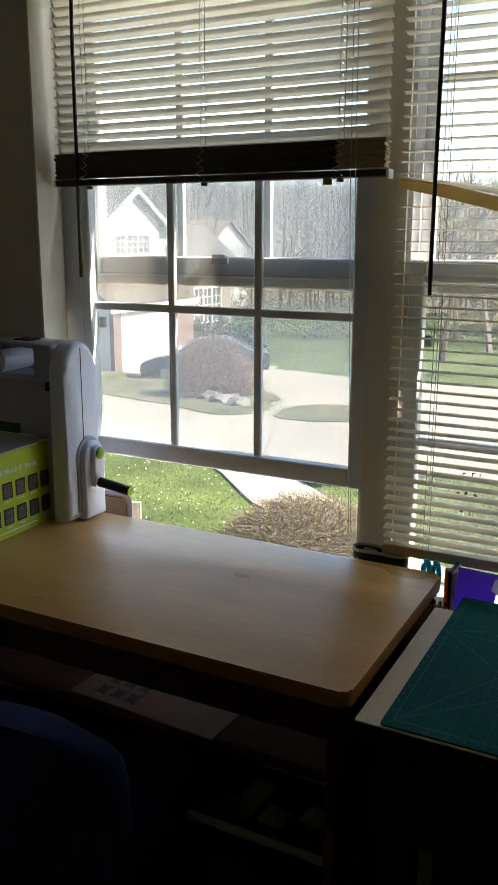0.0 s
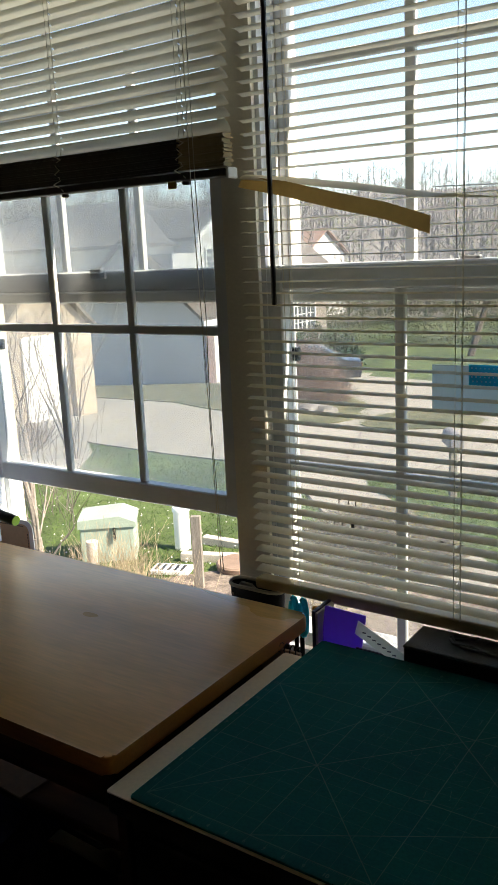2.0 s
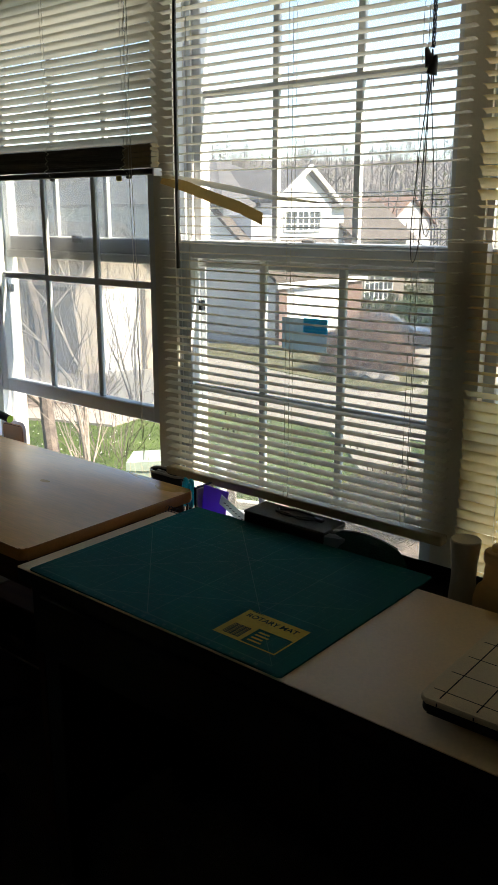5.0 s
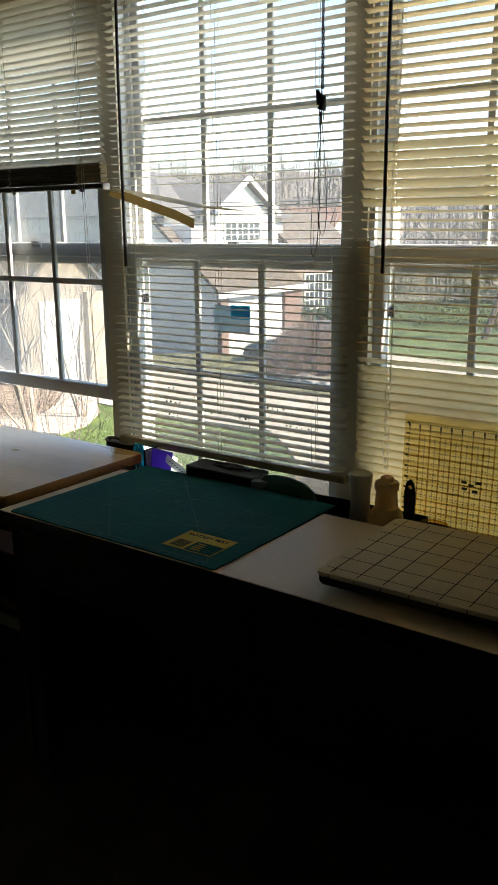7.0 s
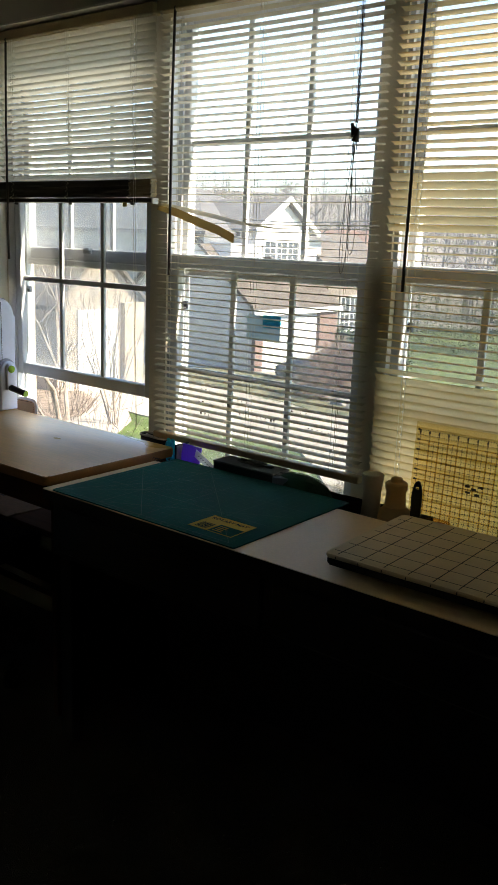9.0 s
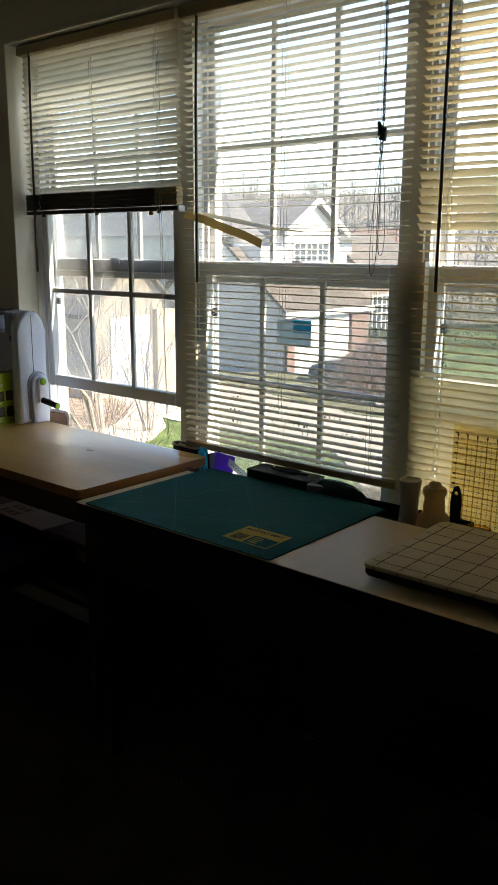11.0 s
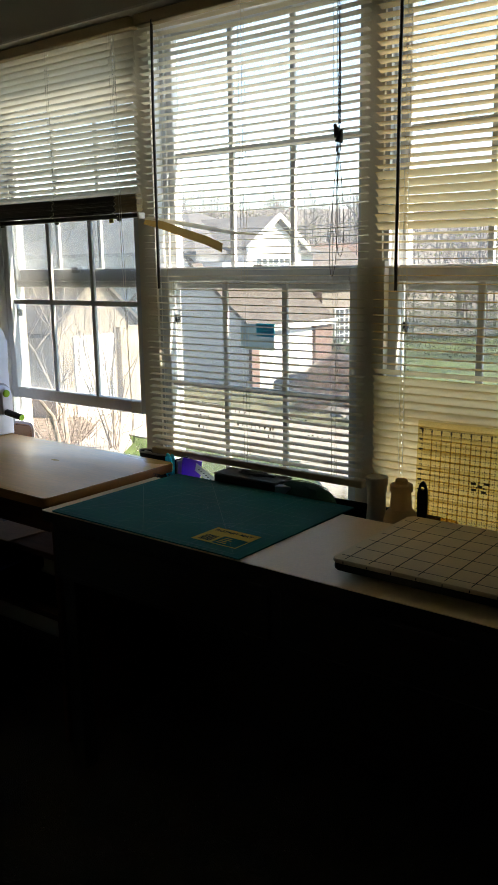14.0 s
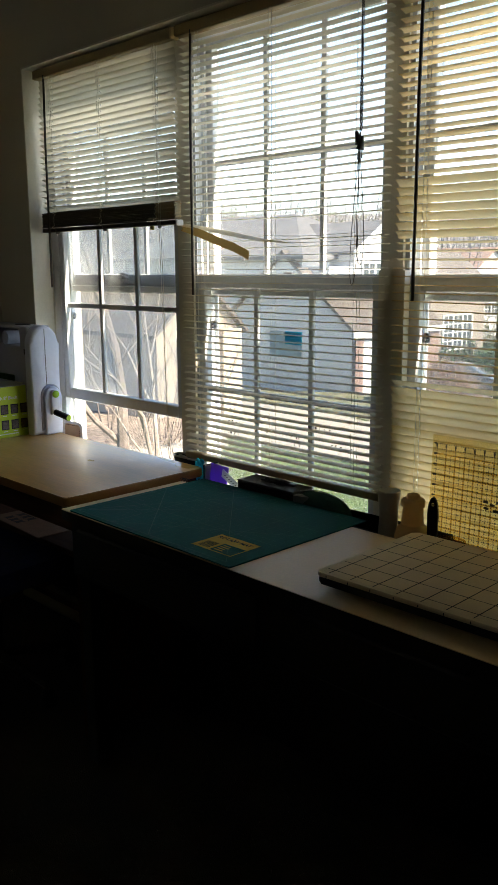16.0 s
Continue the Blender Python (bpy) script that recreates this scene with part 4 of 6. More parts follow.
for k in range(13):
    u = RS * (k + 0.5)
    for upright in (True, False):
        bm = B()
        dashes(bm, u, upright, 0.0005, 0.0016, 0.070, RS * 12.4)
        part("grid_line", bm, M_RLINE, ruler)
        if 0 < k < 12:
            bm = B()
            dashes(bm, u, upright, 0.0022, 0.0022, 0.125, RS * 11.4, -0.00015, -0.00005)
            part("yellow_line", bm, M_RYEL, ruler)
            bm = B()
            dashes(bm, u + RS / 2, upright, 0.0005, 0.0014, 0.066, RS * 11.4)
            part("half_inch_line", bm, M_RLINE, ruler)
    bm = B()
    slab(bm, [(u - 0.003, 0), (u, -0.006), (u + 0.003, 0), (u, 0.006)], 0, 0.0004)
    bmesh.ops.rotate(bm, verts=bm.verts, matrix=Matrix.Rotation(radians(90), 3, "X"), cent=(0, 0, 0))
    bmesh.ops.translate(bm, verts=bm.verts, vec=(0, -0.0007, RS * 12.3))
    part("marker", bm, M_RLINE, ruler)
    bm = B()
    slab(bm, [(-0.006, u), (0, u - 0.003), (0.006, u), (0, u + 0.003)], 0, 0.0004)
    bmesh.ops.rotate(bm, verts=bm.verts, matrix=Matrix.Rotation(radians(90), 3, "X"), cent=(0, 0, 0))
    bmesh.ops.translate(bm, verts=bm.verts, vec=(RS * 0.35, -0.0007, 0))
    part("marker", bm, M_RLINE, ruler)
for x, z in ((0.148, 0.20), (0.165, 0.195), (0.182, 0.203), (0.150, 0.185), (0.175, 0.182)):
    part("logo_bar", box(B(), x, x + 0.013, -0.001, -0.0006, z, z + 0.006), M_RLINE, ruler)

bm = tube(B(), [(RS * 4.6, -0.0004, RS * 1.0), (RS * 4.6, -0.0012, RS * 1.0)], 0.0045, 12)
part("hang_hole", bm, M_RLINE, ruler, "dark hang hole near the lower edge")

# clear amber tape roll lying behind the pressing board
M_AMBER = pane_material("clear_amber", 0.05, (0.90, 0.68, 0.28))
roll = thing("tape_roll", (1.095, -0.118, ZS), label="clear amber roll of tape standing behind the pressing board", category="tape roll")
for k, (rad, z) in enumerate(((0.036, 0.092), (0.040, 0.103), (0.039, 0.114), (0.034, 0.123))):
    part("coil", tube(B(), [(rad * math.cos(a), 0.72 * rad * math.sin(a), z) for a in [2 * math.pi * j / 24 for j in range(25)]], 0.0028, 6), M_AMBER, roll, smooth=True)
part("core", lathe(B(), [(0.033, 0.0), (0.034, 0.004), (0.034, 0.118), (0.032, 0.120), (0.030, 0.116), (0.030, 0.004)], 24, sy=0.72), M_AMBER, roll, smooth=True)

# second, narrower ruler overlapping the first
r2 = thing("quilting_ruler", (1.262, -0.040, ZS), label="clear oblong quilting ruler with fine black grid, leaning, tinted for amber backlight", category="ruler")
r2.matrix_basis = pose(1.262, -0.040, ZS, -2.0, 0, 0)
pl2 = part("plate", box(B(), 0, 0.165, 0, 0.003, 0, 0.42), M_ACRYL, r2, "clear acrylic plate, amber backlight in its tint")
pl2.visible_shadow = False
for k in range(13):
    part("grid_line", box(B(), 0.0055 + 0.0127 * k, 0.0055 + 0.0127 * k + (0.0009 if k % 2 else 0.0005), -0.0006, -0.0002, 0.004, 0.416), M_RLINE, r2)
for k in range(32):
    part("grid_line", box(B(), 0.004, 0.161, -0.0006, -0.0002, 0.0055 + 0.0127 * k, 0.0055 + 0.0127 * k + (0.0009 if k % 2 else 0.0005)), M_RLINE, r2)
for k in range(4):
    part("logo_bar", box(B(), 0.012 + 0.016 * k, 0.024 + 0.016 * k, -0.001, -0.0006, 0.352, 0.362), M_INK, r2)

# black box with odds and ends
bbx = thing("black_box", (0.467, -0.057, ZS), label="black lidded box with cables lying on top", category="box")
part("carton", box(B(), -0.112, 0.112, -0.040, 0.040, 0, 0.132, 0.002), M_BLACK, bbx)
M_GREYW = material("grey_weave", (0.10, 0.097, 0.09), 0.7, vary=0.15, scale=90, fine=400, bump=0.3)
part("lid", box(B(), -0.113, 0.113, -0.041, 0.041, 0.132, 0.137, 0.0015), M_GREYW, bbx, "grey woven-look lid")
cable = thing("cable", (0.47, -0.05, ZS + 0.1375), label="coiled black cable lying on the box lid", category="cable")
rnd = random.Random(5)
pts = [(0.055 * math.cos(a * 0.5) + rnd.uniform(-0.006, 0.006), 0.018 * math.sin(a * 0.5) + rnd.uniform(-0.004, 0.004), 0.0025 + 0.0008 * (a % 5)) for a in range(44)]
part("lead", tube(B(), pts, 0.0022, 6), M_DARKCORD, cable, smooth=True)
part("plug", box(B(), 0.05, 0.075, -0.008, 0.004, 0, 0.008, 0.002), M_CHROME, cable)

# zipped pouch
M_POUCH = material("dark_green_cloth", (0.008, 0.075, 0.058), 0.75, vary=0.25, scale=60, fine=300, bump=0.5)
pouch = thing("zip_pouch", (0.665, -0.070, ZS), label="dark green zipped fabric pouch, bulging, on stool", category="pouch")
bm = B()
NXP = 18
rows = []
for a in range(NXP + 1):
    u = a / NXP
    hgt = 0.150 * (math.sin(math.pi * min(1, max(0, u))) ** 0.22) + 0.004 * math.sin(9 * u)
    wid = 0.045 * (math.sin(math.pi * u) ** 0.5) + 0.002
    ring = []
    for b in range(12):
        t = 2 * math.pi * b / 12
        zz = hgt / 2 + hgt / 2 * math.sin(t)
        ring.append(bm.verts.new((-0.105 + 0.21 * u + 0.003 * math.sin(7 * t), wid * math.cos(t) * (1 - 0.45 * zz / 0.15) + 0.003 * math.sin(5 * t + 11 * u), zz)))
    rows.append(ring)
for p_, r_ in zip(rows, rows[1:]):
    for b in range(12):
        bm.faces.new((p_[b], p_[(b + 1) % 12], r_[(b + 1) % 12], r_[b]))
bm.faces.new(rows[0][::-1])
bm.faces.new(rows[-1])
part("fabric", bm, M_POUCH, pouch, smooth=True)
part("zip", tube(B(), [(-0.07 + 0.0155 * k, -0.016, 0.1505 + 0.004 * math.sin(k * 0.35) - 0.0006 * (k - 5) ** 2 * 0.5) for k in range(11)], 0.0016, 6), M_SLEEVE, pouch, "pale zip")
disc = thing("grey_case", (0.595, -0.085, ZS), rz=20, label="small grey-blue plastic case beside the pouch", category="case")
M_GREYP = material("grey_blue_plastic", (0.22, 0.24, 0.30), 0.3, vary=0.05, bump=0.01)
part("shell", slab(B(), rounded(-0.02, 0.03, -0.012, 0.012, 0.006), 0, 0.130, 0.004), M_GREYP, disc, smooth=True)

# organiser with scissors, pencil and notebooks
M_CYAN = thin(material("cyan_plastic", (0.02, 0.50, 0.62), 0.35, vary=0.05, bump=0.01), 0.6, (0.02, 0.62, 0.80))
M_ORANGE = thin(material("orange_plastic", (0.65, 0.25, 0.02), 0.4, vary=0.06, bump=0.01), 0.5, (0.8, 0.30, 0.02))
M_PURPLE = thin(material("purple_card", (0.30, 0.18, 0.78), 0.5, vary=0.05, bump=0.01), 0.6, (0.32, 0.18, 0.85))
M_NAVY = material("navy_card", (0.015, 0.02, 0.07), 0.5, bump=0.01)
sc = thing("scissors", (0.134, -0.050, ZS), rz=0, label="scissors with cyan plastic handles, stored upright", category="scissors")
for sx in (-1, 1):
    ring = []
    for k in range(20):
        a = 2 * math.pi * k / 19
        ring.append((sx * 0.0095 + 0.0065 * math.cos(a), 0, 0.118 + 0.034 * math.sin(a)))
    part("handle", tube(B(), ring, 0.0052, 8), M_CYAN, sc, "cyan loop handle", True)
    part("blade", box(B(), sx * 0.005 - 0.004, sx * 0.005 + 0.004, -0.0012 + 0.0013 * sx, 0.0012 + 0.0013 * sx, 0, 0.097), M_CHROME, sc)
pen = thing("marker_pen", (0.166, -0.048, ZS), label="orange marker pen stored upright behind mat", category="pen")
part("barrel", tube(B(), [(0, 0, 0), (0.001, 0, 0.11)], 0.0055, 10), M_ORANGE, pen, smooth=True)
part("pen_cap", tube(B(), [(0.001, 0, 0.11), (0.002, 0, 0.142)], 0.0062, 10), M_ORANGE, pen, smooth=True)
nb = thing("notebook", (0.180, -0.042, ZS), rz=0, label="navy and white notebooks stored upright on stool", category="notebook")
part("cover", box(B(), -0.006, 0.000, -0.03, 0.03, 0, 0.146), M_NAVY, nb)
part("pages", box(B(), 0.0004, 0.005, -0.029, 0.029, 0, 0.143), M_PAPER, nb)
pl = thing("purple_folder", (0.214, -0.060, ZS), label="purple plastic folder leaning behind the cutting mat", category="folder")
bm = B()
lo = [bm.verts.new(v) for v in ((-0.040, -0.003, 0), (0.036, -0.003, 0), (0.036, 0.0, 0), (-0.040, 0.0, 0))]
hi = [bm.verts.new(v) for v in ((-0.026, 0.010, 0.150), (0.052, 0.010, 0.147), (0.052, 0.013, 0.147), (-0.026, 0.013, 0.150))]
bm.faces.new(lo[::-1]), bm.faces.new(hi)
for k in range(4):
    bm.faces.new((lo[k], lo[(k + 1) % 4], hi[(k + 1) % 4], hi[k]))
part("sheet", bm, M_PURPLE, pl)
st = thing("printed_sleeve", (0.300, -0.070, ZS), label="white printed paper strip slanting behind the mat", category="paper strip")
bm = B()
lo = [bm.verts.new(v) for v in ((-0.045, 0, 0.122), (-0.038, 0, 0.146), (0.047, 0, 0.104), (0.040, 0, 0.080))]
hi = [bm.verts.new(v.co + Vector((0, 0.002, 0))) for v in lo]
bm.faces.new(lo), bm.faces.new(hi[::-1])
for k in range(4):
    bm.faces.new((lo[k], lo[(k + 1) % 4], hi[(k + 1) % 4], hi[k]))
part("strip", bm, M_SPOT, st)
part("backing", box(B(), -0.045, 0.045, 0.003, 0.006, 0, 0.095), M_NAVY, st)
for k in range(7):
    bm = box(B(), -0.030 + 0.009 * k, -0.0235 + 0.009 * k, -0.0012, -0.0004, 0.1265 - 0.0046 * k, 0.1285 - 0.0046 * k)
    part("text_bar", bm, M_NAVY, st)
coil = thing("coil_notebook", (0.150, -0.150, ZS), label="coil-bound notebook standing between table and stool", category="notebook")
part("cover", box(B(), -0.055, 0.045, 0.0, 0.006, 0, 0.105), M_TAN, coil)
for k in range(9):
    ring = [(-0.048 + 0.011 * k, 0.003 + 0.008 * math.cos(a), 0.107 + 0.008 * math.sin(a)) for a in [2 * math.pi * j / 10 for j in range(11)]]
    part("ring", tube(B(), ring, 0.0014, 5), M_DARKCORD, coil)
M_BEIGE = material("beige_strap", (0.40, 0.36, 0.30), 0.8, vary=0.1)
cup = thing("pencil_pot", (0.014, -0.002, ZS + 0.004), label="black oval fabric pot with a folded strap", category="pot")
prof = [(0.052, 0), (0.056, 0.06), (0.060, 0.128), (0.061, 0.132), (0.056, 0.131), (0.053, 0.08)]
part("pot", lathe(B(), prof, 24, sy=0.42), M_BLACKFAB, cup, smooth=True)
part("rim", tube(B(), [(0.060 * math.cos(a), 0.025 * math.sin(a), 0.133 + 0.002 * math.sin(3 * a)) for a in [2 * math.pi * k / 24 for k in range(25)]], 0.0035, 6), M_BEIGE, cup, "beige bound rim", True)
part("strap", tube(B(), [(-0.045, -0.012, 0.11), (-0.03, -0.004, 0.132), (-0.015, 0.0, 0.128), (0.0, 0.004, 0.112)], 0.006, 8), M_BEIGE, cup, "folded beige strap", True)



# ---- outdoors ----
NDIR = (-0.59, 0.81)


def ground_z(x, y):
    """The lawn falls gently away from the house to the road, then the wooded hill rises."""
    s = x * NDIR[0] + y * NDIR[1]
    if s < 0:
        return -1.45
    if s < 34:
        return -1.45 - 0.075 * s
    if s < 40:
        return -4.0 - 0.116 * (s - 34)
    if s < 85:
        return -4.697 - 0.9 * (1 - math.exp(-(s - 40) / 8))
    return -5.6 + 0.135 * (s - 85) - 0.00012 * (s - 85) ** 2


bm = B()
n = 72
vs = [[None] * (n + 1) for _ in range(n + 1)]
for a in range(n + 1):
    for b in range(n + 1):
        u, v = (a / n * 2 - 1), b / n
        x, y = -40 + 420 * u * abs(u), 0.17 + 420 * v ** 2.2
        vs[a][b] = bm.verts.new((x, y, ground_z(x, y)))
for a in range(n):
    for b in range(n):
        bm.faces.new((vs[a][b], vs[a + 1][b], vs[a + 1][b + 1], vs[a][b + 1]))
# leaf litter leaning to grey: distant haze is mixed into the colour
M_LITTER = material("hazed_leaf_litter", (0.150, 0.135, 0.130), 0.95, vary=0.25, scale=0.12, fine=2.0, second=(0.175, 0.160, 0.145), bump=0.5)
solid("ground", bm, M_GRASS, "spring lawn falling away from the house", "lawn", "structure", True)
bm = B()
hv = [[bm.verts.new((NDIR[0] * s + NDIR[1] * w, NDIR[1] * s - NDIR[0] * w, ground_z(NDIR[0] * s + NDIR[1] * w, NDIR[1] * s - NDIR[0] * w) + 0.35)) for w in range(-320, 321, 40)] for s in range(74, 360, 11)]
for q, r in zip(hv, hv[1:]):
    for k in range(len(q) - 1):
        bm.faces.new((q[k], q[k + 1], r[k + 1], r[k]))
solid("hillside", bm, M_LITTER, "leaf-littered woodland floor on the hill", "hillside", "structure", True)
bm = B()
for x0, x1, y0, y1 in ((-400, 400, -400, -5.2), (-400, -1.6, -5.2, 0.17), (4.6, 400, -5.2, 0.17)):
    bm.faces.new([bm.verts.new(v) for v in ((x0, y0, -1.46), (x1, y0, -1.46), (x1, y1, -1.46), (x0, y1, -1.46))])
solid("ground_behind", bm, M_GRASS, "lawn round and behind the house", "lawn", "structure")


def drape(outline, up, thick=0.12):
    """A slab that follows the falling ground."""
    bm = B()
    hi = [bm.verts.new((x, y, ground_z(x, y) + up)) for x, y in outline]
    lo = [bm.verts.new((x, y, ground_z(x, y) + up - thick)) for x, y in outline]
    k = len(outline)
    for i in range(k):
        bm.faces.new((lo[i], lo[(i + 1) % k], hi[(i + 1) % k], hi[i]))
    bmesh.ops.triangulate(bm, faces=[bm.faces.new(hi), bm.faces.new(lo[::-1])])
    return bm


M_DULL = material("rough_grass", (0.06, 0.075, 0.022), 0.95, vary=0.4, scale=1.4, fine=18, second=(0.125, 0.115, 0.06), bump=0.6)
M_JOINT = material("concrete_joint", (0.16, 0.14, 0.12), 0.95, bump=0)
M_SOIL = material("mulch", (0.10, 0.075, 0.058), 0.95, vary=0.4, scale=6, fine=40, bump=0.8, second=(0.21, 0.165, 0.13))
drive = [(-21.45, 16.91), (-17.77, 14.7), (-15.03, 13.06), (-12.75, 12.21), (-9.95, 11.57), (-7.45, 11.21), (-2.52, 11.09), (10.65, 7.58), (32.9, 6.74), (36.44, 31.78), (-0.42, 26.66), (-5.85, 25.59), (-10.66, 27.74), (-12.85, 29.19), (-14.83, 30.16), (-16, 33), (-20.3, 33), (-20.3, 26.7), (-18.91, 25.84), (-22.97, 21.16), (-20.35, 20.18)]
solid("driveway", drape(drive, 0.03), M_CONC, "pale concrete drive with joints", "driveway", "structure")
solid("lawn_island", drape([(-20.4, 26.5), (-34, 26.4), (-28, 22.1), (-22.97, 21.16), (-16.74, 19.9), (-15.16, 18.98), (-13.32, 18.11), (-11.84, 17.49), (-10.33, 16.48), (-9.75, 16.2), (-9.23, 16.23), (-8.92, 16.61), (-8.82, 17.29), (-9.07, 18.1), (-9.44, 18.86), (-9.64, 19.82), (-10.36, 21.0), (-11.4, 21.95), (-12.83, 23.55), (-14.2, 24.31), (-17.1, 24.29), (-18.98, 25.62)], 0.05), M_DULL, "grass bed beside the neighbour's drive", "lawn", "structure")
solid("grass_patch", drape([(-8.22, 16.51), (-7.81, 16.12), (-7.02, 15.96), (-6.02, 16.3), (-5.52, 17.08), (-5.7, 18.06), (-6.54, 18.89), (-7.52, 19.22), (-8.31, 18.97), (-8.57, 18.08)], 0.05), M_DULL, "grassy island in the concrete drive", "lawn", "structure")
walkway = [(-7.17, 11.15), (-5.95, 9.91), (-4.81, 8.57), (-2.48, 6.07), (-0.98, 6.08), (-3.81, 9.1), (-4.85, 10.16), (-5.39, 11.08)]
solid("walkway", drape(walkway, 0.035), M_CONC, "narrow concrete walkway", "walkway", "structure")
solid("walkway_side", drape([(-16.32, 6.22), (-11.65, 8.27), (-10.3, 8.62), (-10.69, 9.69), (-11.91, 11.26), (-13.23, 12.39), (-15.36, 13.18), (-14.08, 11.96), (-12.86, 10.5), (-12.25, 9.52), (-13.19, 8.87), (-16.71, 7.3)], 0.05), M_CONC, "curved concrete path towards the neighbouring garage", "walkway", "structure")
bed = [(-5.72, 3.63), (-4.51, 5.44), (-3.21, 6.73), (0.31, 5.75), (3.1, 4.42), (2.4, 0.3), (-3.2, 0.3)]
solid("mulch_bed", drape([(-16.69, 7.37), (-13.18, 8.94), (-12.31, 9.58), (-12.91, 10.56), (-14.13, 12.02), (-15.5, 13.33), (-18.2, 14.97), (-21.69, 17.04), (-27.73, 15.71), (-31.1, 8.15), (-22.11, 5.47)], 0.04), M_SOIL, "mulched planting bed along the tan house", "flower bed", "structure")
solid("flower_bed", drape(bed, 0.02), M_SOIL, "mulched bed under the windows", "flower bed", "structure")
for p, q in (((-9.0, 16.04), (-6.99, 11.4)), ((-7.68, 15.56), (-5.95, 11.39)), ((-13.25, 17.93), (-10.72, 11.85)), ((-4.4, 24.54), (-4.4, 11.57)), ((2.32, 26.59), (0.86, 11.17))):
    bm = B()
    d = Vector((q[0] - p[0], q[1] - p[1], 0)).normalized().cross(Vector((0, 0, 1))) * 0.012
    bm.faces.new([bm.verts.new((x + s * d.x, y + s * d.y, ground_z(x, y) + 0.036)) for x, y, s in ((*p, 1), (*q, 1), (*q, -1), (*p, -1))])
    solid("drive_joint", bm, M_JOINT, "dark joint between slabs of concrete", "joint", "structure")


# siding with lap shadows
def siding(name, colour, step=0.12):
    m = material(name, colour, 0.6, vary=0.06, scale=0.6, fine=20, bump=0)
    n_, l_ = m.node_tree.nodes, m.node_tree.links
    w = n_.new("ShaderNodeTexWave")
    w.wave_profile, w.bands_direction = "SAW", "Z"
    w.inputs["Scale"].default_value = 1 / step * 0.314
    at_ = n_.new("ShaderNodeTexCoord")
    l_.new(at_.outputs["Object"], w.inputs["Vector"])
    bp = n_.new("ShaderNodeBump")
    bp.inputs["Strength"].default_value = 0.6
    bp.inputs["Distance"].default_value = 0.02
    l_.new(w.outputs[0], bp.inputs["Height"])
    l_.new(bp.outputs[0], n_["Principled BSDF"].inputs["Normal"])
    return m


def brickwork(name, a, b, mortar):
    m = material(name, a, 0.85, bump=0)
    n_, l_ = m.node_tree.nodes, m.node_tree.links
    t = n_.new("ShaderNodeTexBrick")
    t.inputs["Color1"].default_value, t.inputs["Color2"].default_value, t.inputs["Mortar"].default_value = (*a, 1), (*b, 1), (*mortar, 1)
    t.inputs["Scale"].default_value = 4.0
    at_ = n_.new("ShaderNodeTexCoord")
    mp = n_.new("ShaderNodeMapping")
    mp.inputs["Rotation"].default_value = (radians(90), 0, radians(90))
    l_.new(at_.outputs["Object"], mp.inputs[0])
    l_.new(mp.outputs[0], t.inputs["Vector"])
    l_.new(t.outputs[0], n_["Principled BSDF"].inputs["Base Color"])
    return m


M_SIDE = siding("white_siding", (0.56, 0.55, 0.555))
M_SIDETAN = siding("tan_siding", (0.36, 0.30, 0.24))
M_BRICK = brickwork("red_brick", (0.125, 0.080, 0.070), (0.165, 0.108, 0.094), (0.17, 0.15, 0.135))
M_STONE = brickwork("tan_stone", (0.38, 0.30, 0.22), (0.46, 0.38, 0.29), (0.5, 0.46, 0.4))
M_ROOF = material("grey_shingle", (0.10, 0.098, 0.105), 0.9, vary=0.2, scale=2, fine=12, bump=0.4)
M_ROOFR = material("russet_shingle", (0.20, 0.125, 0.10), 0.9, vary=0.2, scale=2, fine=12, bump=0.4)
M_ROOFB = material("brown_shingle", (0.085, 0.072, 0.065), 0.9, vary=0.2, scale=2, fine=12, bump=0.4)
M_TRIM = material("white_trim", (0.78, 0.78, 0.76), 0.5, vary=0.03, bump=0.01)
M_DOORW = material("white_garage_door", (0.72, 0.71, 0.69), 0.5, vary=0.03, bump=0.02)
M_DARKGLASS = material("dark_window_glass", (0.05, 0.06, 0.07), 0.08, vary=0.1, bump=0)


def gable_roof(x0, x1, y0, y1, ze, zr, axis, over=0.35, th=0.16):
    """A roof of two slopes over a plan, its ridge along the axis."""
    bm = B()
    xa, xb, ya, yb = x0 - over, x1 + over, y0 - over, y1 + over
    if axis == "x":
        drop = (zr - ze) / ((y1 - y0) / 2) * over
        prof = [(ya, ze - drop), ((y0 + y1) / 2, zr), (yb, ze - drop)]
        A = [[bm.verts.new((x, y, z + d)) for y, z in prof] for x in (xa, xb) for d in (0, th)]
    else:
        drop = (zr - ze) / ((x1 - x0) / 2) * over
        prof = [(xa, ze - drop), ((x0 + x1) / 2, zr), (xb, ze - drop)]
        A = [[bm.verts.new((x, y, z + d)) for x, z in prof] for y in (ya, yb) for d in (0, th)]
    lo0, hi0, lo1, hi1 = A
    for k in range(2):
        bm.faces.new((hi0[k], hi0[k + 1], hi1[k + 1], hi1[k]))
        bm.faces.new((lo0[k + 1], lo0[k], lo1[k], lo1[k + 1]))
        bm.faces.new((lo0[k], lo0[k + 1], hi0[k + 1], hi0[k]))
        bm.faces.new((lo1[k + 1], lo1[k], hi1[k], hi1[k + 1]))
    for k in (0, 2):
        bm.faces.new((lo0[k], hi0[k], hi1[k], lo1[k]))
    return bm


